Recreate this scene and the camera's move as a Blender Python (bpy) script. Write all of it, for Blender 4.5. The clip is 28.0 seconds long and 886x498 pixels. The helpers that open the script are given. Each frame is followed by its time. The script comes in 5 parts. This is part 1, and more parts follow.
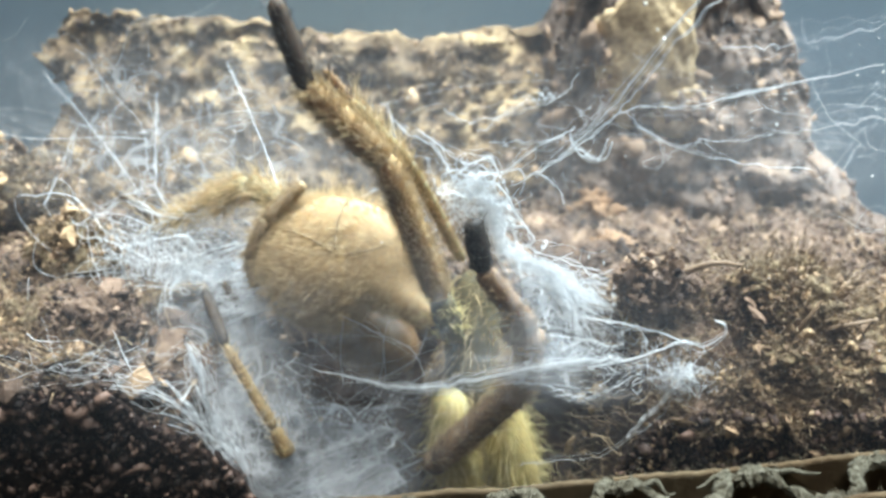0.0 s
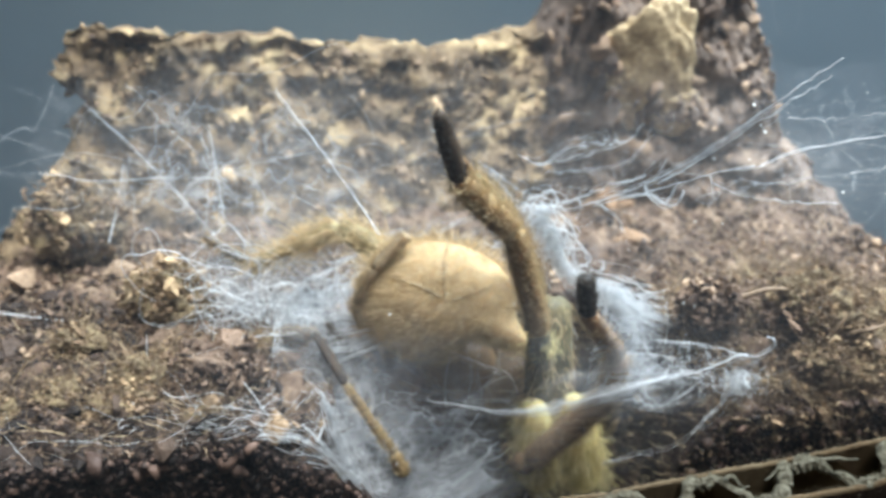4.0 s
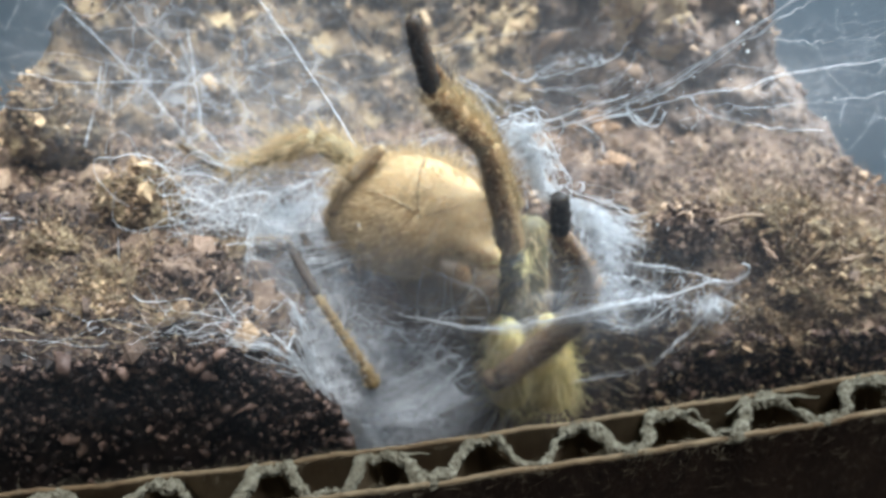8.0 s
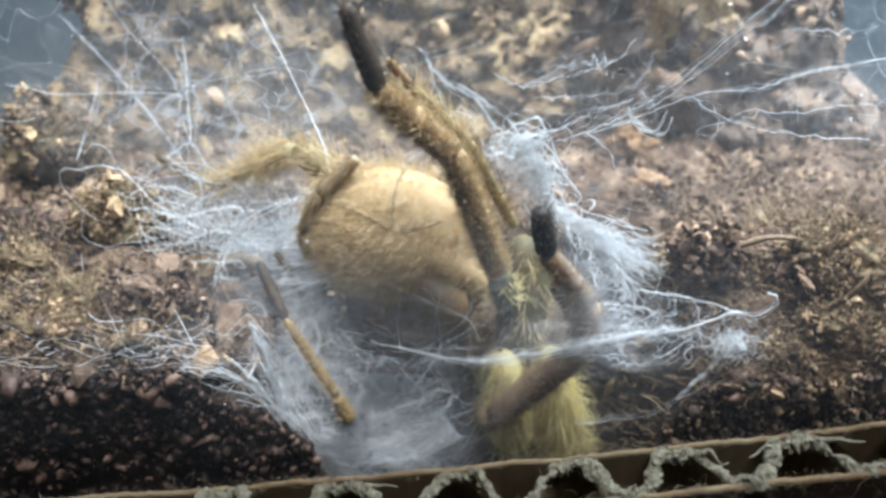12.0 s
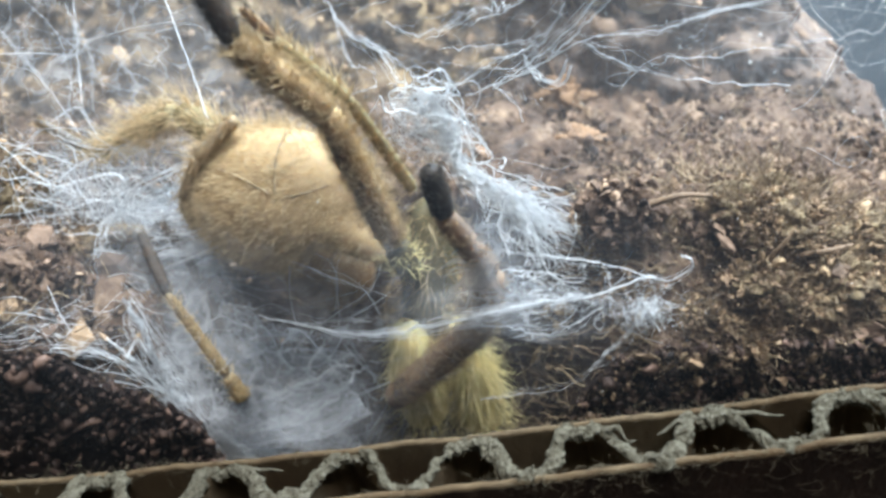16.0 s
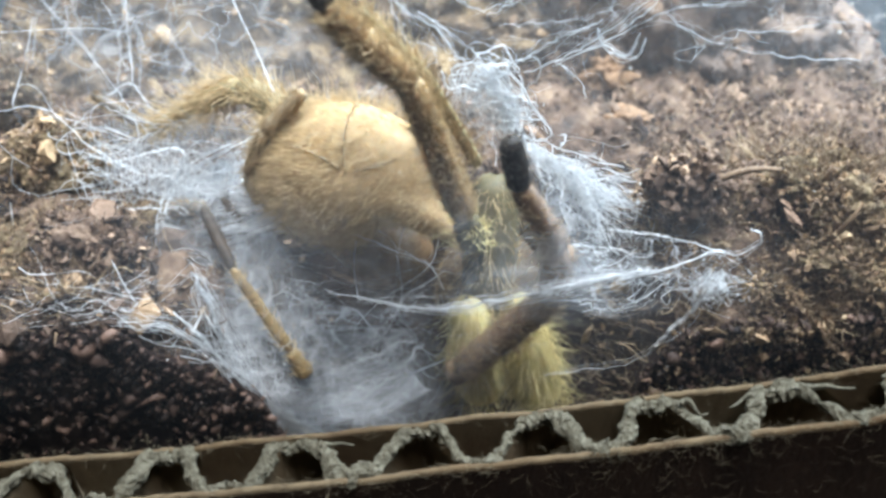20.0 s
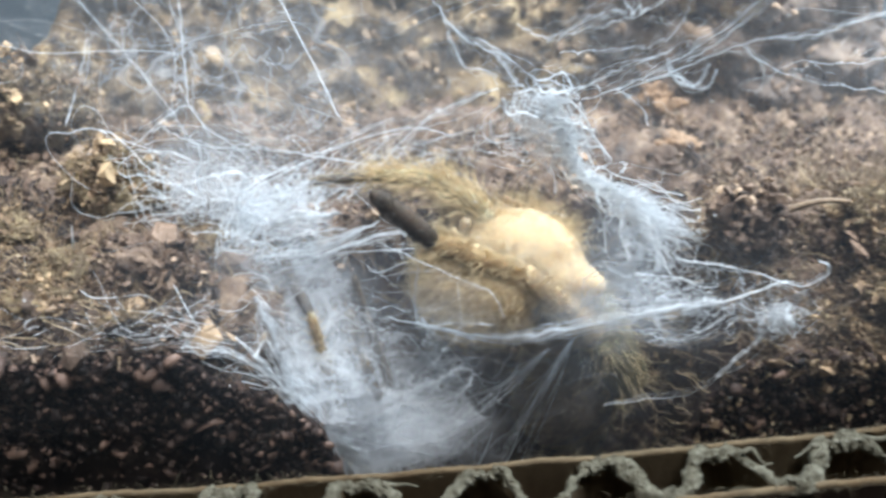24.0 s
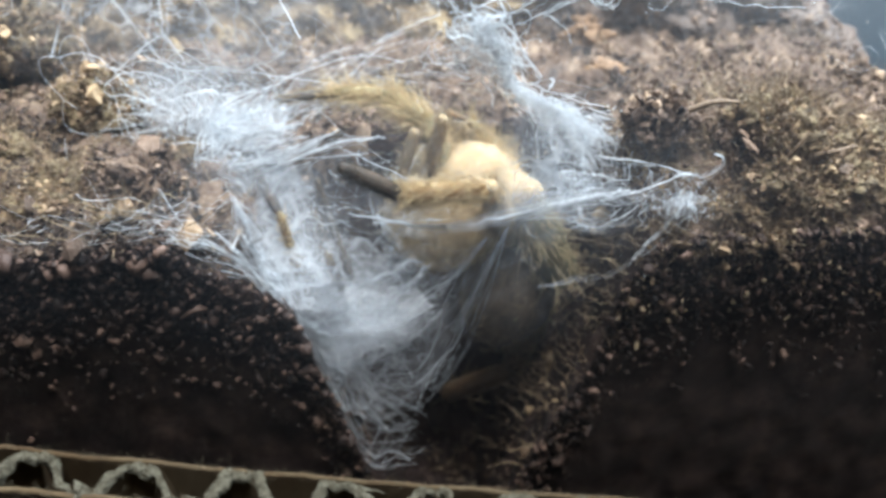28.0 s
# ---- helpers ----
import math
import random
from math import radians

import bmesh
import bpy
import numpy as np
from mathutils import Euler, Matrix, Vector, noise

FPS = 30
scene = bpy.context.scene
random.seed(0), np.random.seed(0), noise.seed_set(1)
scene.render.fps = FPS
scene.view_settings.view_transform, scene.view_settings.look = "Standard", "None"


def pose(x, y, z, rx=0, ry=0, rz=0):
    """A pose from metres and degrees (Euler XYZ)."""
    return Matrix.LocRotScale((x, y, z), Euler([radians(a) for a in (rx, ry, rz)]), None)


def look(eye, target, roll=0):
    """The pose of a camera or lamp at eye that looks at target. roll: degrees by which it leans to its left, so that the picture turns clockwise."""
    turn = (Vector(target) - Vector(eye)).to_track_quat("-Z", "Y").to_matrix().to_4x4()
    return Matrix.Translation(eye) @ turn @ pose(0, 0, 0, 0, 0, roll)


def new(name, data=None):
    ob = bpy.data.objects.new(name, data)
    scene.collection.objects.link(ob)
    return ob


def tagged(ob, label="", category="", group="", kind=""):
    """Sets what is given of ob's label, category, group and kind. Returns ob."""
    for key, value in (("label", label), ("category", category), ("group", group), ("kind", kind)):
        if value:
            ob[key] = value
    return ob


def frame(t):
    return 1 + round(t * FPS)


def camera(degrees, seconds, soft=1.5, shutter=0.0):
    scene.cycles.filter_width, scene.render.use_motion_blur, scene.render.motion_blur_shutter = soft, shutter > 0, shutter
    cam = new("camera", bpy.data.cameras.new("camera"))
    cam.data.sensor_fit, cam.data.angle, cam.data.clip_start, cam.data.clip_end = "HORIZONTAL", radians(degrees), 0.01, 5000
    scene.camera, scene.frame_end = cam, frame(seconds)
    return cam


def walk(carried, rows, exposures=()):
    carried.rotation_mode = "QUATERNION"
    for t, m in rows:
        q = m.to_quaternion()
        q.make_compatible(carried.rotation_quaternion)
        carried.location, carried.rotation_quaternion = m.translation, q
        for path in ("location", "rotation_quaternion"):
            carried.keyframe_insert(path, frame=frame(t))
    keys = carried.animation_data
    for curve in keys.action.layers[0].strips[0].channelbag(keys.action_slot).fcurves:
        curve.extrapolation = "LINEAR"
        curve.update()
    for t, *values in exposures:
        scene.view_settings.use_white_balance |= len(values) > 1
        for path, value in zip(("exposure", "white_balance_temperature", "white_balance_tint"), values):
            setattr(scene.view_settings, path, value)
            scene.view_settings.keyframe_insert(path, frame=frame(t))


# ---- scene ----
# Lengths below are in centimetres; CM turns them into metres.
CM = 0.01
cam = camera(52.8, 28.0, soft=3.0, shutter=0.4)
cam.data.dof.use_dof, cam.data.dof.focus_distance, cam.data.dof.aperture_fstop = True, 0.047, 60.0
# seconds, eye (x, y, z), target (x, y, z), roll: in the first camera's own frame, centimetres
PATH = [
    (0, -0.0806, -0.0792, -0.0072, -0.0461, 2.8008, 0.0000, 0.60),
    (0.5, -0.1786, -0.2578, 0.2448, -0.1181, 2.6194, 0.1642, -0.10),
    (1, -0.3557, -0.3470, 0.3974, -0.2678, 2.5286, 0.2678, -0.50),
    (1.5, -0.3902, -0.4565, 0.6019, -0.2678, 2.4163, 0.4464, -0.80),
    (2, -0.5587, -0.5098, 0.6149, -0.3830, 2.3602, 0.4464, -1.20),
    (2.5, -1.3939, -0.4061, 0.4550, -1.1477, 2.4581, 0.2952, -1.20),
    (3, -1.8043, -0.3744, 0.4680, -1.4602, 2.4797, 0.2909, -1.10),
    (3.5, -1.7064, -0.5602, 0.6077, -1.2888, 2.2781, 0.3514, -1.60),
    (4, -1.5394, -0.4954, 0.9590, -1.0555, 2.3227, 0.6062, -1.80),
    (4.5, -1.5106, -0.4003, 0.8266, -0.8971, 2.3846, 0.4334, -2.10),
    (6.5, -1.2485, 0.4723, 0.7502, -0.7445, 3.2832, 0.3773, -0.40),
    (7, -1.3248, -0.3542, 0.9475, -0.8338, 2.4509, 0.5242, -0.40),
    (7.5, -1.4472, -0.4594, 0.7574, -0.9677, 2.3270, 0.2117, -0.00),
    (8, -1.3723, -0.4882, 0.8741, -0.9014, 2.2925, 0.2894, 0.20),
    (8.5, -1.0555, -0.6840, 1.0814, -0.6955, 2.1125, 0.4925, -0.20),
    (9, -0.8914, -0.5170, 0.9403, -0.6653, 2.3026, 0.3946, -0.30),
    (9.5, -0.6754, -0.5630, 0.9317, -0.5515, 2.2752, 0.4594, -0.40),
    (10, -0.6149, -0.4219, 0.8770, -0.5198, 2.4206, 0.4320, -0.20),
    (10.5, -0.6552, -0.1152, 0.8122, -0.5774, 2.7317, 0.3830, -0.40),
    (11, -0.5962, -0.0691, 0.7042, -0.4882, 2.7720, 0.2434, -0.30),
    (11.5, -0.5918, -0.0533, 0.6970, -0.4709, 2.7835, 0.2203, -0.20),
    (13.5, -0.1339, 0.1656, 0.7430, -0.1238, 2.9966, 0.2174, -1.10),
    (14, -0.1109, 0.3787, 0.7416, -0.0821, 3.1997, 0.1670, -1.10),
    (14.5, 0.0173, 0.2491, 0.6235, 0.0634, 3.0686, 0.0389, -1.40),
    (15, 0.0173, 0.2952, 0.5386, 0.0706, 3.1162, -0.0403, -1.50),
    (15.5, 0.1181, 0.2448, 0.5976, 0.1800, 3.0629, 0.0014, -1.60),
    (16, 0.1325, 0.3110, 0.6538, 0.1973, 3.1248, 0.0461, -1.70),
    (16.5, 0.1411, 0.3456, 0.4968, 0.1872, 3.1651, -0.0893, -2.00),
    (17, 0.1886, 0.2779, 0.4536, 0.2390, 3.0960, -0.1382, -2.20),
    (17.5, 0.0907, 0.5717, 0.3888, 0.1411, 3.3869, -0.2174, -2.30),
    (18, 0.0245, 0.4363, 0.4248, 0.0835, 3.2501, -0.1901, -2.20),
    (18.5, 0.0202, 0.3730, 0.3672, 0.0864, 3.1896, -0.2290, -2.20),
    (19, -0.4248, 0.4133, 0.5558, -0.3010, 3.2184, -0.0821, -1.60),
    (19.5, -0.3557, 0.3456, 0.5904, -0.2419, 3.1536, -0.0403, -1.30),
    (20, -0.3038, 0.3082, 0.5501, -0.1915, 3.1176, -0.0691, -1.40),
    (20.5, -0.4723, 0.4205, 0.6696, -0.3326, 3.2227, 0.0216, -1.30),
    (22.5, -0.7776, 0.5386, 0.7488, -0.6538, 3.3494, 0.1339, -1.00),
    (23, -0.9562, 0.5717, 0.7675, -0.7949, 3.3782, 0.1440, -0.80),
    (23.5, -1.0454, 0.5832, 0.7099, -0.8813, 3.3898, 0.0878, -0.60),
    (24, -0.6178, 0.3557, 0.6149, -0.5141, 3.1766, 0.0432, -0.80),
    (24.5, -0.3845, 0.0994, 0.5918, -0.2794, 2.9246, 0.0403, -0.90),
    (25, -0.4032, -0.0590, 0.4090, -0.2722, 2.7590, -0.1699, -1.10),
    (25.5, -0.3298, -0.0821, 0.3586, -0.1858, 2.7317, -0.2362, -1.20),
    (26, -0.2246, -0.0979, 0.2678, -0.0706, 2.7115, -0.3499, -1.50),
    (26.5, -0.3283, -0.2246, 0.2837, -0.1498, 2.5776, -0.3571, -1.50),
    (27, -0.4018, -0.1958, 0.3931, -0.2030, 2.5992, -0.2750, -1.50),
    (27.5, -0.4104, -0.1642, 0.3197, -0.2088, 2.6309, -0.3456, -1.50),
    (28, -0.5659, -0.4406, 0.3542, -0.3600, 2.3530, -0.3110, -1.60),
]
TILT, EYE_Y, EYE_Z = -25.0, -3.92, 6.7
STAND = pose(0, EYE_Y * CM, EYE_Z * CM, TILT)
walk(cam, [(r[0], STAND @ look(Vector(r[1:4]) * CM, Vector(r[4:7]) * CM, r[7])) for r in PATH], exposures=[(0.0, 1.02, 6450, 4), (2.0, 0.84, 6400, 7), (3.0, 0.72, 6400, 7), (8.0, 0.68, 6300, 9), (17.0, 0.72, 6300, 9), (20.0, 0.82, 6250, 9), (22.5, 0.64, 6250, 9), (28.0, 0.72, 6250, 9)])

# ---- light ----
world = bpy.data.worlds.new("room_light")
scene.world = world
world.use_nodes = True
world.node_tree.nodes["Background"].inputs[0].default_value = (0.66, 0.80, 1.0, 1)
world.node_tree.nodes["Background"].inputs[1].default_value = 0.02
lamp = bpy.data.lights.new("shelf_light", "SUN")
lamp.energy, lamp.angle, lamp.color = 5.2, radians(34), (0.985, 0.99, 1.0)
lamp_ob = new("shelf_light", lamp)
lamp_ob.matrix_world = look((0.04, 0.0, 0.30), (0, 0, 0))
# added cool diffuse fill, above and behind the enclosure; no such lamp is known
fill = bpy.data.lights.new("fill_light", "AREA")
fill.shape, fill.size, fill.size_y, fill.energy, fill.color = "RECTANGLE", 0.20, 0.16, 1.0, (0.70, 0.85, 1.0)
fill_ob = new("fill_light", fill)
fill_ob.matrix_world = pose(0.11, 0.09, 0.20)


# ---- materials ----
class Mat:
    """A node material, with short calls for the nodes that recur. Scales are per centimetre."""

    def __init__(self, name):
        self.m = bpy.data.materials.new(name)
        self.m.use_nodes = True
        self.t = self.m.node_tree
        self.b = self.t.nodes["Principled BSDF"]
        self.out = self.t.nodes["Material Output"]
        co = self.t.nodes.new("ShaderNodeTexCoord")
        self.map = self.t.nodes.new("ShaderNodeMapping")
        self.map.inputs["Scale"].default_value = (100, 100, 100)
        self.link(co.outputs["Object"], self.map.inputs["Vector"])

    def link(self, a, b):
        self.t.links.new(a, b)

    def node(self, kind):
        return self.t.nodes.new(kind)

    def noise(self, scale, detail=6.0, rough=0.6, stretch=None):
        n = self.node("ShaderNodeTexNoise")
        n.inputs["Scale"].default_value, n.inputs["Detail"].default_value, n.inputs["Roughness"].default_value = scale, detail, rough
        src = self.map.outputs[0]
        if stretch:
            s = self.node("ShaderNodeMapping")
            s.inputs["Scale"].default_value = stretch
            self.link(src, s.inputs["Vector"])
            src = s.outputs[0]
        self.link(src, n.inputs["Vector"])
        return n.outputs["Fac"]

    def ramp(self, fac, stops):
        r = self.node("ShaderNodeValToRGB")
        e = r.color_ramp.elements
        while len(e) < len(stops):
            e.new(0.5)
        for k, (p, c) in zip(e, stops):
            k.position, k.color = p, (*c, 1) if len(c) == 3 else c
        self.link(fac, r.inputs["Fac"])
        return r.outputs["Color"]

    def grey(self, fac, a, b, va=0.0, vb=1.0):
        return self.ramp(fac, [(a, (va, va, va)), (b, (vb, vb, vb))])

    def mix(self, fac, a, b, blend="MIX"):
        n = self.node("ShaderNodeMix")
        n.data_type, n.blend_type = "RGBA", blend
        for v, s in ((fac, n.inputs["Factor"]), (a, n.inputs["A"]), (b, n.inputs["B"])):
            if isinstance(v, (int, float)):
                s.default_value = v
            elif isinstance(v, tuple):
                s.default_value = (*v, 1)
            else:
                self.link(v, s)
        return n.outputs["Result"]

    def island(self):
        return self.node("ShaderNodeNewGeometry").outputs["Random Per Island"]

    def bump(self, height, strength, dist):
        n = self.node("ShaderNodeBump")
        n.inputs["Strength"].default_value, n.inputs["Distance"].default_value = strength, dist * CM
        self.link(height, n.inputs["Height"])
        self.link(n.outputs[0], self.b.inputs["Normal"])
        return n.outputs[0]

    def set(self, color=None, rough=0.6, metal=0.0, spec=0.5):
        self.b.inputs["Roughness"].default_value, self.b.inputs["Metallic"].default_value = rough, metal
        self.b.inputs["Specular IOR Level"].default_value = spec
        if isinstance(color, tuple):
            self.b.inputs["Base Color"].default_value = (*color, 1)
        elif color is not None:
            self.link(color, self.b.inputs["Base Color"])
        return self


def make_soil(name, dark, mid, tan, k, scale=4.5):
    m = Mat(name)
    big, fine = m.noise(1.6, 5), m.noise(scale, 9, 0.68)
    c = m.ramp(fine, [(0.3, dark), (0.5, mid), (0.68 - k, tan)])
    c = m.mix(m.grey(big, 0.35, 0.65), c, m.ramp(fine, [(0.35, dark), (0.75, mid)]))
    m.set(c, 0.85, spec=0.3)
    m.bump(m.noise(14, 8, 0.75), 0.9, 0.05)
    return m.m


SOIL = make_soil("peat_soil", (0.036, 0.023, 0.017), (0.23, 0.154, 0.107), (0.53, 0.39, 0.26), 0.0)
# damp peat, darkened further to carry the shade of upright face and burrow
SHADED_WET = make_soil("shaded_damp_peat", (0.010, 0.007, 0.006), (0.045, 0.027, 0.022), (0.13, 0.082, 0.063), -0.04, 3.6)
BANK = make_soil("fibrous_peat", (0.05, 0.033, 0.02), (0.30, 0.212, 0.122), (0.68, 0.52, 0.285), 0.08, 2.6)
TUFT = make_soil("coir_tuft", (0.05, 0.036, 0.022), (0.24, 0.175, 0.10), (0.55, 0.44, 0.24), 0.0, 11.0)
BARK = make_soil("grey_bark", (0.07, 0.053, 0.045), (0.28, 0.212, 0.168), (0.52, 0.395, 0.275), 0.0, 3.2)


def make_crumb(name, stops, rough=0.8):
    m = Mat(name)
    c = m.ramp(m.island(), stops)
    c = m.mix(m.grey(m.noise(22, 5), 0.35, 0.7), c, m.mix(1.0, c, (0.42, 0.38, 0.34), "MULTIPLY"))
    m.set(c, rough, spec=0.35)
    m.bump(m.noise(40, 5), 0.6, 0.015)
    return m.m


CRUMB = make_crumb("peat_crumb", [(0.0, (0.03, 0.019, 0.014)), (0.45, (0.16, 0.105, 0.073)), (0.8, (0.32, 0.222, 0.155)), (1.0, (0.54, 0.39, 0.255))])
DAMP = make_crumb("damp_peat", [(0.0, (0.012, 0.008, 0.007)), (0.6, (0.085, 0.053, 0.04)), (1.0, (0.20, 0.126, 0.092))], 0.6)
MOIST = make_crumb("moist_peat", [(0.0, (0.012, 0.008, 0.006)), (0.6, (0.055, 0.036, 0.026)), (1.0, (0.13, 0.088, 0.062))], 0.75)
FLAKE = make_crumb("tan_flake", [(0.0, (0.12, 0.08, 0.055)), (0.45, (0.31, 0.21, 0.125)), (1.0, (0.60, 0.435, 0.25))], 0.7)
FIBRE = make_crumb("coir_fibre", [(0.0, (0.09, 0.062, 0.04)), (0.6, (0.26, 0.18, 0.11)), (1.0, (0.55, 0.425, 0.26))], 0.5)
CHIP = make_crumb("orange_chip", [(0.0, (0.30, 0.175, 0.095)), (1.0, (0.38, 0.24, 0.135))])
TAN = make_crumb("pale_wood", [(0.0, (0.56, 0.43, 0.25)), (1.0, (0.66, 0.52, 0.32))])


def make_silk(name, colour, through_light):
    m = Mat(name)
    m.set(colour, 0.35, spec=0.5)
    t = m.node("ShaderNodeBsdfTranslucent")
    t.inputs["Color"].default_value = (*colour, 1)
    x = m.node("ShaderNodeMixShader")
    x.inputs[0].default_value = through_light
    m.link(m.b.outputs[0], x.inputs[1])
    m.link(t.outputs[0], x.inputs[2])
    m.link(x.outputs[0], m.out.inputs["Surface"])
    return m.m


SILK = make_silk("silk_thread", (0.82, 0.84, 0.85), 0.45)


def make_sheet(name, low, high, top, stretch, fringe, gap=0.0, line_top=0.6):
    """Thin woven silk: fine threads with gaps between them."""
    m = Mat(name)
    m.set((0.86, 0.885, 0.91), 0.6, spec=0.3)
    t = m.node("ShaderNodeBsdfTranslucent")
    t.inputs["Color"].default_value = (0.86, 0.885, 0.91, 1)
    body = m.node("ShaderNodeMixShader")
    body.inputs[0].default_value = 0.5
    m.link(m.b.outputs[0], body.inputs[1])
    m.link(t.outputs[0], body.inputs[2])
    threads = m.mix(0.5, m.noise(3.0, 9, 0.7, stretch), m.noise(3.0, 9, 0.72, (stretch[1], stretch[0], stretch[2])), "LIGHTEN")
    holes = m.grey(m.noise(1.3, 4), 0.28, 0.62, gap, 1.0)
    cover = m.grey(threads, low, high, 0.02, top)
    for sc, st, wide in ((0.9, (1.0, 2.2, 1.0), 0.012), (1.5, (2.0, 1.0, 1.2), 0.014), (2.6, (1.0, 1.6, 2.4), 0.016)):
        line = m.ramp(m.noise(sc, 3, 0.45, st), [(0.5 - wide, (0, 0, 0)), (0.5, (line_top, line_top, line_top)), (0.5 + wide, (0, 0, 0))])
        cover = m.mix(1.0, cover, line, "SCREEN")
    cover = m.mix(1.0, cover, holes, "MULTIPLY")
    # the weave thins out towards its free edges
    co = m.node("ShaderNodeTexCoord")
    if fringe == "all":
        put = m.node("ShaderNodeMapping")
        put.inputs["Location"].default_value, put.inputs["Scale"].default_value = (-1.0, 0.0, -1.0), (2.0, 0.0, 2.0)
        ball = m.node("ShaderNodeTexGradient")
        ball.gradient_type = "SPHERICAL"
        m.link(co.outputs["Generated"], put.inputs["Vector"])
        m.link(put.outputs[0], ball.inputs["Vector"])
        cover = m.mix(1.0, cover, m.grey(ball.outputs["Fac"], 0.02, 0.6), "MULTIPLY")
    elif fringe == "low":
        axis = m.node("ShaderNodeSeparateXYZ")
        m.link(co.outputs["Generated"], axis.inputs[0])
        cover = m.mix(1.0, cover, m.grey(axis.outputs["Z"], 0.28, 0.62), "MULTIPLY")
        cover = m.mix(1.0, cover, m.grey(axis.outputs["Y"], 0.0, 0.2, 0.1, 1.0), "MULTIPLY")
    x = m.node("ShaderNodeMixShader")
    clear = m.node("ShaderNodeBsdfTransparent")
    m.link(cover, x.inputs[0])
    m.link(clear.outputs[0], x.inputs[1])
    m.link(body.outputs[0], x.inputs[2])
    m.link(x.outputs[0], m.out.inputs["Surface"])
    return m.m


SHEET = make_sheet("silk_sheet", 0.32, 0.66, 0.62, (1.0, 5.0, 1.0), "low", 0.45)
HAZE = make_sheet("silk_haze", 0.2, 0.85, 0.17, (0.5, 2.5, 0.5), "all", 0.4, 0.12)
MIST = make_sheet("silk_mist", 0.15, 0.8, 0.42, (0.6, 2.0, 0.6), "all", 0.7, 0.25)
GAUZE = make_sheet("silk_gauze", 0.36, 0.74, 0.5, (0.8, 4.0, 0.8), "all", 0.25, 0.95)
LINING = make_sheet("silk_lining", 0.32, 0.64, 0.6, (1.0, 5.0, 1.0), "all", 0.5, 0.9)
ARCW = make_sheet("silk_swathe", 0.30, 0.68, 0.62, (0.8, 4.0, 0.8), "none", 0.35, 0.7)
SHEETW = make_sheet("silk_apron_weave", 0.22, 0.55, 0.95, (1.0, 4.0, 1.0), "all", 0.7, 0.9)
FILM = make_sheet("silk_film", 0.38, 0.76, 0.55, (0.6, 4.0, 0.6), "all")


def make_cuticle(name, a, b, rough, speck):
    m = Mat(name)
    c = m.ramp(m.noise(3.5, 6), [(0.35, a), (0.68, b)])
    c = m.mix(m.grey(m.noise(30, 3, 0.6, (1, 1, 0.25)), 0.5, 0.72, 0.0, speck), c, m.mix(1.0, c, (0.45, 0.4, 0.35), "MULTIPLY"))
    m.set(c, rough, spec=0.25)
    m.b.inputs["Subsurface Weight"].default_value = 0.7
    m.b.inputs["Subsurface Radius"].default_value = (0.0018, 0.0014, 0.0009)
    m.b.inputs["Subsurface Scale"].default_value = 1.0
    m.bump(m.noise(38, 4, 0.6, (1, 1, 0.3)), 0.3, 0.006)
    return m.m


GOLD = make_cuticle("golden_cuticle", (0.37, 0.268, 0.142), (0.50, 0.372, 0.212), 0.75, 0.45)
YELLOW = make_cuticle("yellow_cuticle", (0.58, 0.50, 0.21), (0.80, 0.71, 0.36), 0.6, 0.5)
OLIVE = make_cuticle("olive_cuticle", (0.085, 0.075, 0.04), (0.15, 0.132, 0.07), 0.6, 0.6)
LEGBROWN = make_cuticle("brown_leg", (0.28, 0.20, 0.105), (0.40, 0.295, 0.16), 0.85, 0.5)
PAD = make_cuticle("dark_pad", (0.03, 0.024, 0.018), (0.085, 0.06, 0.04), 0.65, 0.5)
PADB = make_cuticle("black_pad", (0.014, 0.013, 0.012), (0.04, 0.036, 0.032), 0.65, 0.5)
DUSK = make_cuticle("dusky_leg", (0.15, 0.098, 0.06), (0.24, 0.165, 0.10), 0.65, 0.5)
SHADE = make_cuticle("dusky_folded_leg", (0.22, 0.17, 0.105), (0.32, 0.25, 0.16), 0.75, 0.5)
HEAD = make_cuticle("brown_head", (0.15, 0.09, 0.045), (0.24, 0.152, 0.08), 0.4, 0.5)
ABDOMEN = make_cuticle("dusky_abdomen", (0.10, 0.075, 0.052), (0.17, 0.13, 0.092), 0.7, 0.5)
PALE = make_cuticle("pale_leg", (0.20, 0.17, 0.095), (0.30, 0.26, 0.15), 0.6, 0.5)
GREYLEG = make_cuticle("grey_leg", (0.09, 0.085, 0.08), (0.19, 0.17, 0.145), 0.4, 0.5)
THIN = make_cuticle("ochre_leg", (0.17, 0.12, 0.06), (0.28, 0.21, 0.10), 0.5, 0.5)
SETA = make_silk("golden_seta", (0.72, 0.57, 0.33), 0.35)
GROOVE = make_cuticle("groove_shade", (0.20, 0.14, 0.07), (0.28, 0.2, 0.11), 0.7, 0.3)
SETAG = make_silk("tawny_seta", (0.58, 0.445, 0.25), 0.35)
SETAY = make_silk("yellow_seta", (0.90, 0.80, 0.42), 0.35)
SETAD = make_silk("dark_seta", (0.06, 0.05, 0.04), 0.15)
SETAB = make_silk("brown_seta", (0.38, 0.27, 0.14), 0.3)


def make_card(name, low, high):
    m = Mat(name)
    c = m.ramp(m.noise(4, 7, 0.65, (1, 1, 0.25)), [(0.3, low), (0.7, high)])
    c = m.mix(m.grey(m.noise(0.9, 4), 0.4, 0.65), c, m.mix(1.0, c, (0.66, 0.58, 0.5), "MULTIPLY"))
    m.set(c, 0.9, spec=0.2)
    m.bump(m.noise(35, 6, 0.7), 0.8, 0.01)
    return m.m


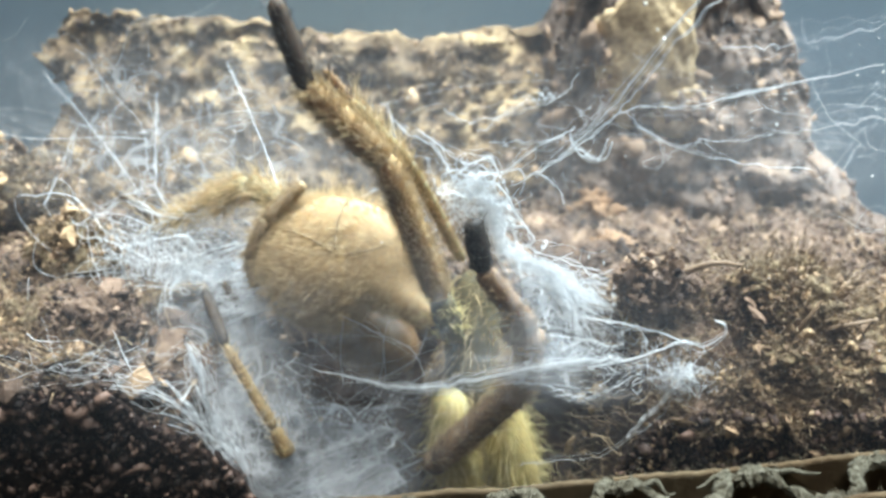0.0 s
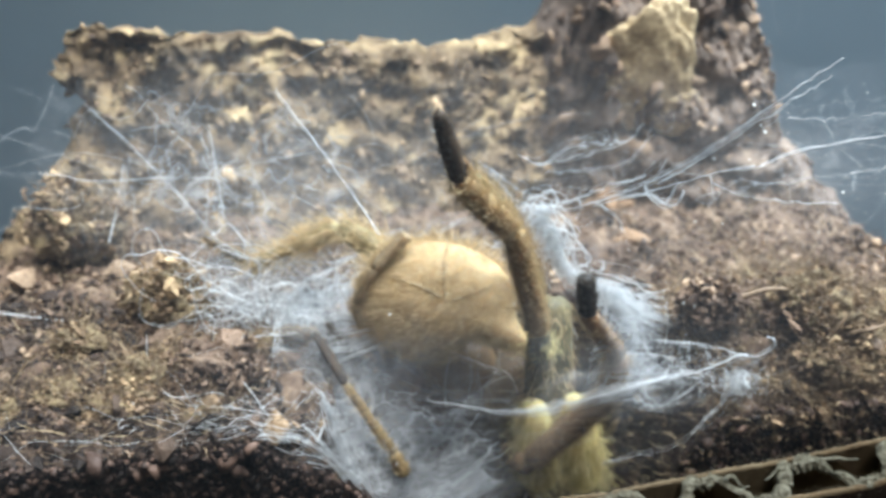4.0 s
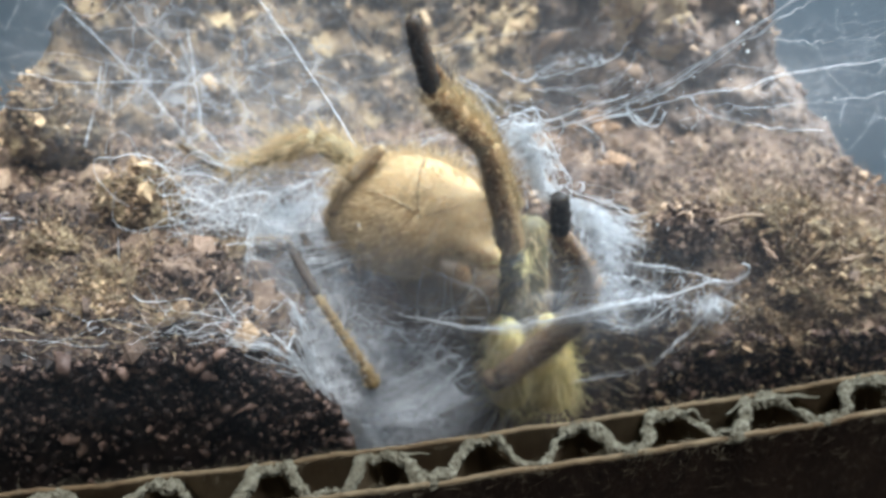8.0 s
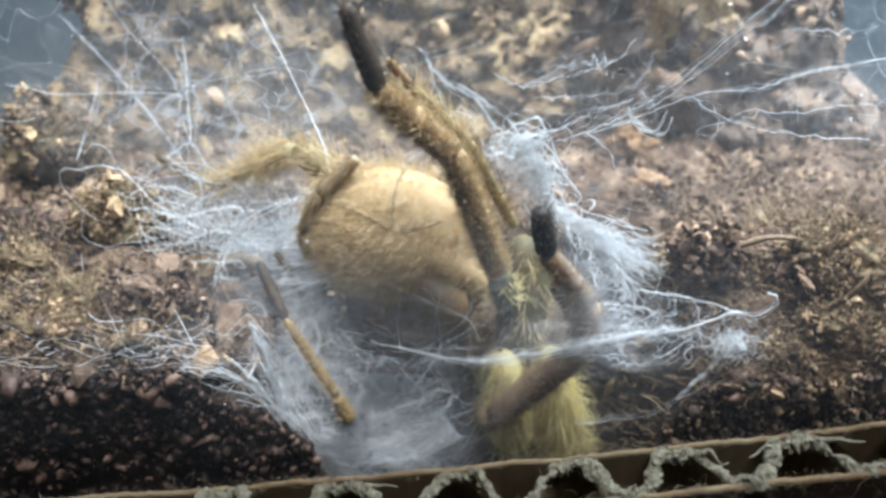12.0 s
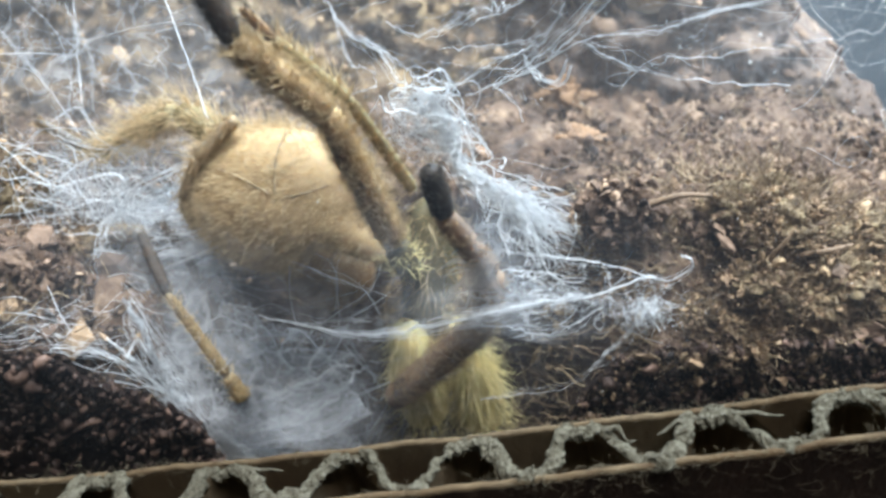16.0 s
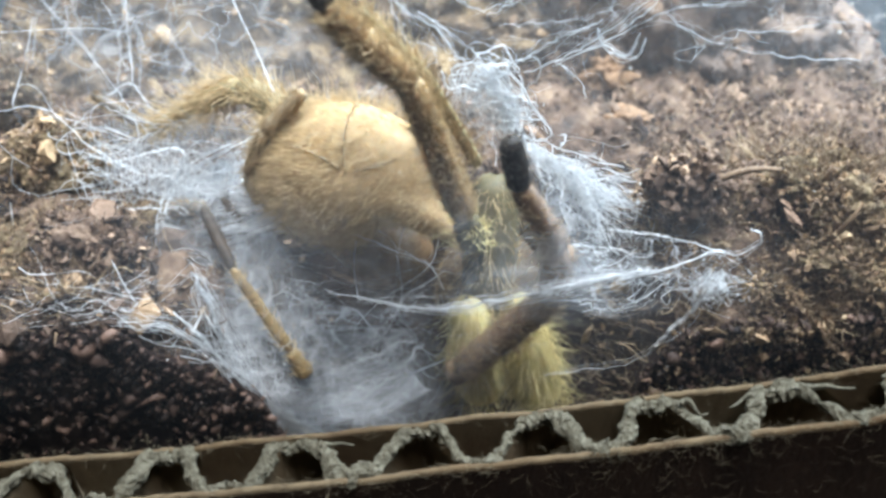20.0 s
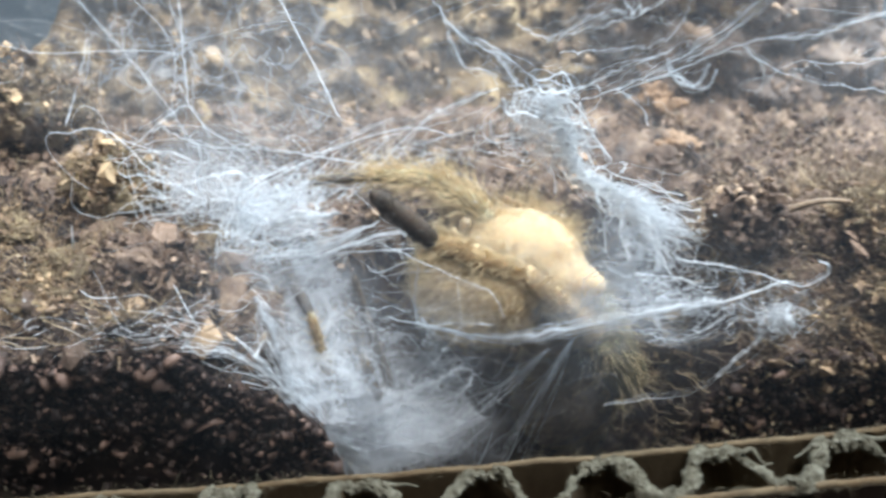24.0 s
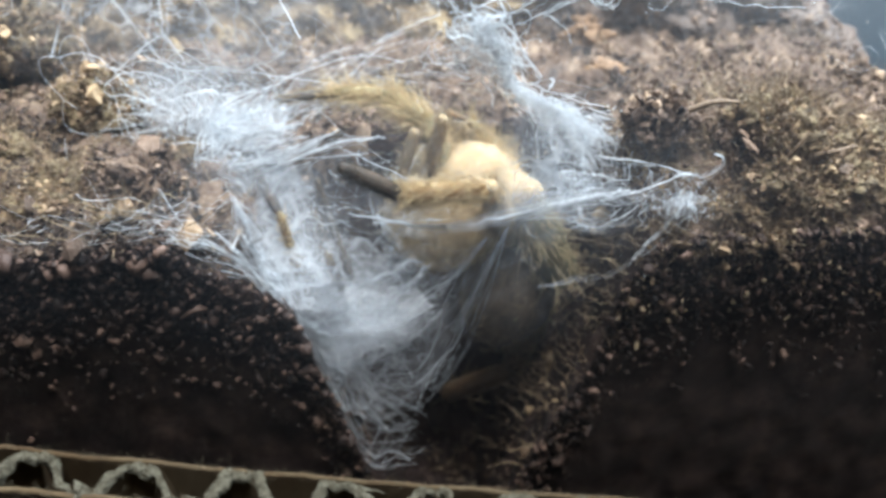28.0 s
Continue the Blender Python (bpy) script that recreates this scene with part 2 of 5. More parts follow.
CARD = make_card("card_liner", (0.08, 0.056, 0.032), (0.14, 0.108, 0.064))
# near-black copy of the liner, standing in for the unlit front
CARDSHADE = make_card("card_shaded_face", (0.014, 0.0075, 0.004), (0.036, 0.02, 0.011))
FUZZ = make_crumb("paper_fibre", [(0.0, (0.09, 0.072, 0.042)), (1.0, (0.20, 0.17, 0.11))], 0.8)
TORN = Mat("torn_paper")
TORN.set(TORN.ramp(TORN.noise(20, 8, 0.75), [(0.3, (0.035, 0.03, 0.02)), (0.5, (0.11, 0.1, 0.07)), (0.7, (0.2, 0.19, 0.145))]), 0.9, spec=0.2)
TORN.bump(TORN.noise(45, 6, 0.7), 1.0, 0.03)
TORN = TORN.m
WALLM = Mat("blue_grey_wall")
WALLM.set(WALLM.ramp(WALLM.noise(0.15, 4), [(0.3, (0.24, 0.345, 0.41)), (0.7, (0.31, 0.41, 0.48))]), 0.7)
WALLM = WALLM.m
TABLEM = Mat("dark_table")
TABLEM.set(TABLEM.ramp(TABLEM.noise(0.6, 6), [(0.3, (0.005, 0.005, 0.005)), (0.7, (0.010, 0.009, 0.008))]), 0.7)
TABLEM = TABLEM.m
LITTER = make_silk("white_speck", (0.82, 0.84, 0.80), 0.1)

# ---- building blocks ----
BASE = {}


def mesh_of(name, verts, faces, material, smooth=True):
    """A mesh from points in centimetres and faces that all have the same number of corners."""
    verts, faces = np.asarray(verts, float), np.asarray(faces, int)
    me = bpy.data.meshes.new(name)
    n = faces.shape[1]
    me.vertices.add(len(verts))
    me.vertices.foreach_set("co", (verts * CM).ravel())
    me.loops.add(faces.size)
    me.loops.foreach_set("vertex_index", faces.ravel())
    me.polygons.add(len(faces))
    me.polygons.foreach_set("loop_start", np.arange(len(faces)) * n)
    me.polygons.foreach_set("use_smooth", np.full(len(faces), smooth))
    me.materials.append(material)
    me.update(calc_edges=True)
    me.validate()
    return me


def thing(name, label, category, at=(0, 0, 0), group="", kind=""):
    ob = new(name)
    ob.location = Vector(at) * CM
    BASE[ob] = np.array(at, float)
    return tagged(ob, label, category, group, kind)


def part(name, geo, material, parent, label="", smooth=True, local=False, kind=""):
    """One mesh under a thing or a part; geo is (points, faces) in centimetres, in the place's own axes unless local."""
    verts, faces = geo
    shift = np.zeros(3) if local or parent is None else BASE[parent]
    ob = new(name, mesh_of(name, np.asarray(verts) - shift, faces, material, smooth))
    ob.parent = parent
    BASE[ob] = shift
    return tagged(ob, label, kind=kind)


def solo(name, geo, material, label, category, group="", kind="", smooth=True):
    verts = np.asarray(geo[0], float)
    at = np.array([verts[:, 0].mean(), verts[:, 1].mean(), verts[:, 2].min()])
    ob = new(name, mesh_of(name, verts - at, geo[1], material, smooth))
    ob.location = Vector(at) * CM
    return tagged(ob, label, category, group, kind)


def join(*geos):
    vs, fs, n = [], [], 0
    for v, f in geos:
        vs.append(np.asarray(v, float))
        fs.append(np.asarray(f, int) + n)
        n += len(vs[-1])
    return np.concatenate(vs), np.concatenate(fs)


def tube(pts, radii, sides=3):
    """A tube of quads along a line of points."""
    pts, n = np.asarray(pts, float), len(pts)
    radii = np.broadcast_to(np.asarray(radii, float), (n,))
    d = np.gradient(pts, axis=0)
    d /= np.linalg.norm(d, axis=1)[:, None] + 1e-9
    ref = np.array([0.31, 0.83, 0.46]) if abs(d[0] @ np.array([0.31, 0.83, 0.46])) < 0.9 else np.array([1.0, 0, 0])
    a = np.cross(d, ref)
    a /= np.linalg.norm(a, axis=1)[:, None] + 1e-9
    b = np.cross(d, a)
    ang = np.arange(sides) * 2 * np.pi / sides
    ring = a[:, None] * np.cos(ang)[None, :, None] + b[:, None] * np.sin(ang)[None, :, None]
    v = (pts[:, None] + ring * radii[:, None, None]).reshape(-1, 3)
    i, j = np.meshgrid(np.arange(n - 1), np.arange(sides), indexing="ij")
    i, j = i.ravel(), j.ravel()
    k = (j + 1) % sides
    return v, np.stack([i * sides + j, i * sides + k, (i + 1) * sides + k, (i + 1) * sides + j], 1)


def curve(points, n=24):
    """A smooth line through a few points (Catmull-Rom)."""
    p = np.asarray(points, float)
    p = np.concatenate([[2 * p[0] - p[1]], p, [2 * p[-1] - p[-2]]])
    out = []
    for s in np.linspace(0, len(p) - 3 - 1e-6, n):
        i, t = int(s), s - int(s)
        a, b, c, d = p[i:i + 4]
        out.append(0.5 * (2 * b + (c - a) * t + (2 * a - 5 * b + 4 * c - d) * t * t + (3 * b - a - 3 * c + d) * t ** 3))
    return np.array(out)


def wander(a, b, n, amp, rng, sag=0.0):
    """A line from a to b that strays by about amp."""
    t = np.linspace(0, 1, n)[:, None]
    w = np.zeros((n, 3))
    for k in range(1, 5):
        w += np.sin(np.pi * k * t + rng.uniform(0, 6.28)) * rng.normal(0, 1, 3) / k ** 1.1
    out = np.asarray(a) * (1 - t) + np.asarray(b) * t + w * amp * np.sin(np.pi * t) ** 0.5 * 0.5
    out[:, 2] -= sag * 4 * t[:, 0] * (1 - t[:, 0])
    return out


def blades(roots, ways, lengths, width, bend, rng):
    """Fine bristles: three-sided, tapering, in one mesh of quads."""
    out = []
    for r, w, l in zip(roots, ways, lengths):
        side = rng.normal(0, 1, 3) * bend * l
        t = np.array([0, 0.5, 1.0])[:, None]
        out.append(tube(r + w * l * t + side * t ** 2, [width, width * 0.7, width * 0.12]))
    return join(*out)


def fract(p, octaves=5):
    return noise.fractal(Vector(p), 0.9, 2.1, octaves)


ICO_V = None


def icosphere():
    global ICO_V
    if ICO_V is None:
        bm = bmesh.new()
        bmesh.ops.create_icosphere(bm, subdivisions=1, radius=1.0)
        ICO_V = (np.array([v.co[:] for v in bm.verts]), np.array([[v.index for v in f.verts] for f in bm.faces]))
        bm.free()
    return ICO_V


def crumbs(places, sizes, rng, flat=0.75):
    """Irregular lumps, one island each."""
    v0, f0 = icosphere()
    n, m = len(places), len(v0)
    jit = rng.uniform(0.35, 1.5, (n, m, 1))
    sc = rng.uniform(0.35, 1.7, (n, 1, 3)) * np.array([1, 1, flat])
    q = rng.normal(0, 1, (n, 4))
    q /= np.linalg.norm(q, axis=1)[:, None]
    w, x, y, z = q.T
    rot = np.stack([1 - 2 * (y * y + z * z), 2 * (x * y - z * w), 2 * (x * z + y * w), 2 * (x * y + z * w), 1 - 2 * (x * x + z * z), 2 * (y * z - x * w),
                    2 * (x * z - y * w), 2 * (y * z + x * w), 1 - 2 * (x * x + y * y)], 1).reshape(n, 3, 3)
    v = np.einsum("nij,nmj->nmi", rot, v0[None] * jit * sc) * np.asarray(sizes)[:, None, None] + np.asarray(places)[:, None]
    return v.reshape(-1, 3), (f0[None] + (np.arange(n) * m)[:, None, None]).reshape(-1, 3)


def box(lo, hi):
    x0, y0, z0 = lo
    x1, y1, z1 = hi
    v = [(x0, y0, z0), (x1, y0, z0), (x1, y1, z0), (x0, y1, z0), (x0, y0, z1), (x1, y0, z1), (x1, y1, z1), (x0, y1, z1)]
    return v, [(0, 3, 2, 1), (4, 5, 6, 7), (0, 1, 5, 4), (1, 2, 6, 5), (2, 3, 7, 6), (3, 0, 4, 7)]


def grid(points):
    """Faces for a (rows, columns, 3) array of points."""
    r, c = points.shape[:2]
    i, j = np.meshgrid(np.arange(r - 1), np.arange(c - 1), indexing="ij")
    k = (i * c + j).ravel()
    return points.reshape(-1, 3), np.stack([k, k + 1, k + c + 1, k + c], 1)


# ---- the soil, with the burrow open to the glass ----
FRONT_X = [-7, -2.74, -2.2, -1.81, -1.65, -1.39, -1.13, -1.0, -0.88, -0.72, -0.4, 0.2, 0.44, 0.65, 0.83, 0.92, 0.97, 1.16, 1.6, 2.2, 7]
FRONT_Z = [3.9, 3.92, 3.96, 4.0, 3.8, 3.67, 3.42, 2.92, 2.43, 1.85, 0.8, 0.8, 1.7, 2.3, 2.76, 3.17, 3.52, 3.80, 3.88, 3.88, 3.82]


def smooth(a, b, v):
    t = np.clip((v - a) / (b - a), 0, 1)
    return t * t * (3 - 2 * t)


def soil_height(x, y):
    """The height of the soil, without its fine relief."""
    flat = 4.0 + 0.12 * np.exp(-((x + 2.5) / 0.8) ** 2 - ((y - 0.9) / 0.6) ** 2) + 0.42 * np.exp(-((x - 1.95) / 0.7) ** 2 - ((y - 0.72) / 0.42) ** 2)
    flat = flat + 0.15 * np.exp(-((x - 1.22) / 0.2) ** 2 - ((y - 0.55) / 0.2) ** 2)
    front = np.interp(x, FRONT_X, FRONT_Z)
    low = np.minimum(front, flat)
    edge = smooth(0.0, 0.35, y)
    near = low * (1 - edge) + np.where(front > 3.6, flat, low) * edge
    h = near + (flat - near) * smooth(1.15, 1.45, y + 0.25 * np.abs(x))
    right, left, back = np.interp(y, [0, 1.0, 2.4], [4.6, 3.7, 3.2]), np.interp(y, [0, 1.0, 2.4], [-5.0, -4.2, -3.5]), 4.3
    h = h - 1.9 * np.clip(x - right, 0, 1.5) - 1.6 * np.clip(left - x, 0, 1.5) - 2.0 * np.clip(y - back, 0, 1.5)
    return np.maximum(h, 0.3)


def build_soil():
    xs = np.concatenate([np.linspace(-9, -4.4, 18), np.arange(-4.3, 4.8, 0.028), np.linspace(5, 9, 18)])
    ys = np.concatenate([np.arange(0.0, 3.1, 0.028), np.linspace(3.2, 6.0, 22)])
    X, Y = np.meshgrid(xs, ys)
    Z = soil_height(X, Y)
    for i in range(len(ys)):
        for j in range(len(xs)):
            p = Vector((X[i, j], Y[i, j], Z[i, j]))
            rough = 0.75 + 0.35 * min(1.0, Y[i, j] / 0.2)
            Z[i, j] += rough * (0.10 * fract(p * 1.9, 4) + 0.07 * fract(p * 6.0, 4) + 0.03 * fract(p * 17.0, 3))
            if Y[i, j] > 0.05:
                X[i, j] += 0.06 * noise.noise(p * 5.0)
    top = np.stack([X, Y, Z], 2)
    rows = []
    for k, s in enumerate(np.linspace(0, 1, 40)):
        r = top[0].copy()
        r[:, 2] = top[0, :, 2] * (1 - s) + 0.02 * s
        if k:
            r[:, 1] = [0.03 + 0.03 * noise.noise(Vector((a * 6, 0, c * 6))) for a, c in zip(r[:, 0], r[:, 2])]
        rows.append(r)
    face = np.stack(rows[::-1], 0)
    # the unlit upright face: damp peat with its shade in the colour
    solo("soil_face", grid(np.concatenate([face, top[1:2]])), SHADED_WET, "damp peat packed flat behind the glass, darkened as if shaded", "soil", kind="structure")
    ground = solo("ground", grid(top[1:]), SOIL, "dark crumbly peat soil with an open burrow behind the glass", "soil", kind="structure")
    # the shade inside the burrow is put in as the darker peat colour
    ground.data.materials.append(SHADED_WET)
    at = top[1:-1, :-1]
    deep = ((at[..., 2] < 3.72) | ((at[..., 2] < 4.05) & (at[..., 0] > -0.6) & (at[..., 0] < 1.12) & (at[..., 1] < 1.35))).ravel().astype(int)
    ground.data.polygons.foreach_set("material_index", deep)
    return ground


build_soil()
solo("table", box((-60, -60, -2.0), (60, 60, 0.0)), TABLEM, "dark tabletop under the enclosure", "table", kind="structure", smooth=False)
solo("wall_back", box((-40, 6.2, -2), (40, 6.6, 9)), WALLM, "plain blue-grey wall behind the enclosure", "wall", kind="structure", smooth=False)


def bank(name, x0, x1, top, y0, material, label, left, right, seed):
    """A standing lump of packed soil: a front that leans back, an uneven top and a rounded back."""
    us = np.linspace(0, 1, max(40, int((x1 - x0) / 0.028)))
    vs = np.linspace(0, 1, 110)
    P = np.zeros((len(vs), len(us), 3))
    for i, v in enumerate(vs):
        for j, u in enumerate(us):
            xt = x0 + (x1 - x0) * u
            zt = np.interp(xt, *top)
            if v < 0.7:
                s = v / 0.7
                z, y = 3.4 + (zt - 3.4) * s, y0 - 0.25 + 1.0 * s ** 1.2
            else:
                s = (v - 0.7) / 0.3
                z, y = zt - 0.25 * s ** 2 * 6, y0 + 0.75 + 1.4 * s
            a, b = np.interp(z, *left), np.interp(z, *right)
            x = a + (b - a) * u
            bulge = 0.55 * (abs(2 * u - 1) ** 6)
            p = Vector((x + seed, y, z))
            d = 0.15 * fract(p * 1.5, 3) + 0.16 * fract(p * 3.8, 4) + 0.06 * fract(p * 10.0, 3)
            P[i, j] = x + 0.08 * noise.noise(p * 2.5), y + bulge - d, z + 0.10 * fract(p * 2.6 + Vector((9, 0, 0)), 4)
    return solo(name, grid(P), material, label, "soil", group="soil banks"), P


BANK_L, BANK_LP = bank("peat_bank", -3.4, 0.95, ([-3.4, -2.93, -2.2, -1.4, -0.4, 0.4, 1.0], [5.2, 5.36, 5.32, 5.3, 5.18, 5.2, 5.3]), 2.62, BANK,
                       "tall lump of tan fibrous peat standing on the soil", ([3.3, 3.7, 4.1, 4.5, 4.65, 4.75, 5.4], [-4.3, -3.9, -3.55, -3.35, -3.12, -3.42, -3.35]), ([3, 6], [0.95, 0.95]), 0.0)
BANK_R, BANK_RP = bank("bark_lump", 0.6, 3.0, ([0.6, 0.85, 1.05, 2.6, 2.85, 3.1], [5.1, 5.5, 6.7, 6.7, 5.5, 5.0]), 2.75, BARK,
                       "grey-brown lump of bark and packed peat on the soil", ([3, 5.2, 6.5], [0.6, 0.75, 0.95]), ([3.3, 3.7, 4.4, 5.1, 5.5, 6.2], [4.2, 3.85, 3.25, 3.1, 2.8, 2.7]), 20.0)


def lump_geo(at, size, seed, stretch, sub, rough):
    bm = bmesh.new()
    bmesh.ops.create_icosphere(bm, subdivisions=sub, radius=1.0)
    for v in bm.verts:
        v.co *= 1 + rough * noise.fractal(v.co * 1.6 + Vector((seed, 0, 0)), 0.9, 2.1, 4)
    v = np.array([(v.co[0] * stretch[0], v.co[1] * stretch[1], v.co[2] * stretch[2]) for v in bm.verts]) * size + np.array(at)
    f = np.array([[q.index for q in f.verts] for f in bm.faces])
    bm.free()
    return v, f


# ---- loose soil: crumbs, flakes, fibres ----
def on_soil(x, y):
    return np.stack([x, y, soil_height(x, y)], 1)


def scatter():
    rng = np.random.default_rng(11)
    n = 26000
    x, y = rng.uniform(-4.2, 4.4, n), rng.uniform(0.03, 2.9, n)
    # no pale crumbs in the burrow, which is coloured as shaded
    off_burrow = (x < -0.7) | (x > 1.12) | (y > 1.3)
    x, y = x[off_burrow], y[off_burrow]
    n = len(x)
    size = np.exp(rng.normal(-4.45, 0.55, n))
    solo("soil_crumbs", crumbs(on_soil(x, y) + rng.normal(0, 0.03, (n, 3)) * [0, 0, 1], size, rng), CRUMB, "loose dark peat crumbs over the soil", "soil", kind="stuff", smooth=False)
    n = 1200
    x = np.concatenate([rng.normal(1.9, 0.55, n - n // 6), rng.normal(-2.3, 0.5, n // 6)])
    y = np.abs(np.concatenate([rng.normal(0.5, 0.3, n - n // 6), rng.normal(0.5, 0.35, n // 6)])) + 0.06
    solo("soil_flakes", crumbs(on_soil(x, y) + [0, 0, 0.03], np.exp(rng.normal(-3.9, 0.5, n)), rng, 0.5), FLAKE, "tan peat flakes on the rims of the burrow", "soil", kind="stuff", smooth=False)
    n = 12000
    x, y = rng.normal(-2.6, 0.75, n), np.abs(rng.normal(0.4, 0.6, n)) + 0.03
    ok = x < -1.5
    p = (on_soil(x, y) + [0, 0, 0.03])[ok]
    solo("damp_crumbs", crumbs(p, np.exp(rng.normal(-4.2, 0.5, len(p))), rng), MOIST, "dark damp peat crumbs beside the burrow", "soil", kind="stuff", smooth=False)
    # crumbs pressed against the glass
    n = 9000
    x = rng.uniform(-3.6, 3.8, n)
    z = np.interp(x, FRONT_X, FRONT_Z) + 0.03 - np.abs(rng.normal(0, 0.45, n))
    keep = z > 1.4
    p = np.stack([x, rng.uniform(-0.01, 0.04, n), z], 1)[keep]
    solo("pressed_crumbs", crumbs(p, np.exp(rng.normal(-4.3, 0.5, len(p))), rng), DAMP, "dark peat crumbs pressed flat behind the glass", "soil", kind="stuff")
    n = 1200
    x = rng.uniform(0.95, 3.6, n)
    p = np.stack([x, rng.uniform(-0.025, 0.04, n), np.interp(x, FRONT_X, FRONT_Z) + 0.05 - np.abs(rng.normal(0, 0.3, n))], 1)
    solo("rim_crumbs", crumbs(p, np.exp(rng.normal(-4.7, 0.5, n)), rng), FIBRE, "tan peat crumbs along the rim behind the glass", "soil", kind="stuff", smooth=False)
    # coir fibres
    out = []
    for k in range(9000):
        c = (0, 1, 0, 0, 1, 2)[k % 6]
        cx, cy = (rng.normal(1.8, 0.7), abs(rng.normal(0.45, 0.35)) + 0.05) if c == 0 else (rng.uniform(-4, 4), rng.uniform(0.05, 2.8)) if c == 1 else (rng.normal(-2.4, 0.6), abs(rng.normal(0.5, 0.4)) + 0.05)
        z = float(soil_height(np.array(cx), np.array(cy)))
        l, a = rng.uniform(0.05, 0.28), rng.uniform(0, 6.28)
        d = np.array([math.cos(a), math.sin(a) * 0.7, rng.uniform(-0.2, 0.8)]) * l
        out.append(tube(wander((cx, cy, z), np.array([cx, cy, z + 0.03]) + d, 6, 0.03, rng), rng.uniform(0.0015, 0.0045) * np.array([1, 1, 1, 0.9, 0.7, 0.3])))
    solo("coir_fibres", join(*out), FIBRE, "short tan coir fibres sticking out of the soil", "fibres", kind="stuff")
    # flakes on the standing lumps
    for P, name, mat_, n, tag in ((BANK_LP, "bank_flakes", FLAKE, 2600, "golden tan peat flakes on the standing lump"), (BANK_RP, "bark_crumbs", CRUMB, 2600, "brown crumbs on the bark lump")):
        rows = rng.integers(5, 76, n)
        cols = rng.integers(1, P.shape[1] - 1, n)
        p = P[rows, cols] + rng.normal(0, 0.012, (n, 3))
        solo(name, crumbs(p, np.exp(rng.normal(-4.0, 0.5, n)), rng, 0.4), mat_, tag, "soil", kind="stuff")


def pieces(parent, name, places, size, spread, material, rng, flat=0.6):
    """Single pieces as parts of a lump; alike ones share a mesh."""
    inv = parent.matrix_basis.inverted()
    kinds = [mesh_of(name, *lump_geo((0, 0, 0), 1.0, 50 + 7 * k, (1, 0.8, flat), 2, 0.9), material) for k in range(9)]
    for k, p in enumerate(places):
        ob = new(name, kinds[k % 9])
        ob.parent = parent
        s = size * math.exp(rng.normal(0, spread))
        ob.matrix_basis = inv @ Matrix.LocRotScale(Vector(p) * CM, Euler(rng.uniform(0, 6.28, 3)), (s, s, s))


scatter()


def lump(name, at, size, material, label, category, seed, stretch=(1, 1, 1), sub=3, rough=0.35):
    """A single worn piece with a knobbly surface."""
    return solo(name, lump_geo(at, size, seed, stretch, sub, rough), material, label, category)


lump("pale_bark_flake", (1.55, 2.9, 5.2), 1.0, TAN, "pale tan flake of wood set in the bark lump", "bark", 3, (0.42, 0.12, 0.55), 5, 0.3)
lump("pale_bark_flake", (1.85, 2.86, 4.78), 1.0, TAN, "small pale tan flake of wood in the bark lump", "bark", 5, (0.2, 0.08, 0.2), 4, 0.55)
lump("orange_chip", (1.2, 2.55, 4.06), 0.16, CHIP, "small orange-brown wood chip lying on the soil", "wood chip", 8, (1, 0.5, 0.8), 4, 1.0)
lump("orange_chip", (1.25, 2.0, 3.98), 0.15, CHIP, "small orange-brown wood chip lying on the soil", "wood chip", 13, (1.1, 0.6, 0.6), 4, 1.0)
def clod(name, at, size, n, grain, material, label, seed, fibres=40):
    """A loose clod: a core with crumbs and fibres stuck all over it."""
    rng = np.random.default_rng(seed)
    fibres *= 3
    d = rng.normal(0, 1, (n, 3))
    d /= np.linalg.norm(d, axis=1)[:, None]
    d *= rng.uniform(0.6, 1.0, n)[:, None] * (1 + 0.35 * np.sin(d[:, :1] * 5 + seed))
    ob = thing(name, label, "clod", (at[0], at[1], at[2] - size[2]), "clods")
    part("core", lump_geo(at, 0.85, seed, size, 5, 0.5), SOIL if material in (SOIL, CRUMB) else TUFT, ob, smooth=False)
    m = n * 12
    e = rng.normal(0, 1, (m, 3))
    e *= (rng.uniform(0.7, 0.98, m) / np.linalg.norm(e, axis=1))[:, None] * (1 + 0.35 * np.sin(e[:, :1] * 5 + seed))
    part("fine_grains", crumbs(np.array(at) + e * np.array(size), 0.26 * grain * np.exp(rng.normal(0, 0.5, m)), rng, 0.5), FLAKE if material is FLAKE else CRUMB, ob, kind="stuff", smooth=False)
    part("grains", crumbs(np.array(at) + d * np.array(size), 0.6 * grain * np.exp(rng.normal(0, 0.5, n)), rng), material, ob, kind="stuff", smooth=False)
    out = []
    for k in range(fibres):
        a = np.array(at) + d[k % n] * np.array(size)
        out.append(tube(wander(a, a + (d[k % n] + [0, -0.2, 0.5]) * rng.uniform(0.04, 0.14), 5, 0.04, rng), rng.uniform(0.0018, 0.004) * np.array([1, 1, 0.9, 0.7, 0.3])))
    part("fibres", join(*out), FIBRE, ob, kind="stuff")


clod("peat_clod", (1.18, 0.5, 4.42), (0.2, 0.16, 0.18), 160, 0.04, SOIL, "dark square clod of peat on the burrow's rim", 17, 20)
clod("peat_clod", (-2.05, 0.55, 4.12), (0.3, 0.2, 0.2), 240, 0.035, CRUMB, "dark brown clod of peat beside the burrow", 23)
clod("peat_clod", (1.78, 0.6, 4.3), (0.3, 0.25, 0.16), 200, 0.035, CRUMB, "brown clod of peat on the burrow's rim", 27)
clod("tan_clod", (2.0, 0.42, 4.34), (0.24, 0.18, 0.2), 260, 0.026, FLAKE, "tan fibrous clod of coir on the burrow's rim", 29, 90)
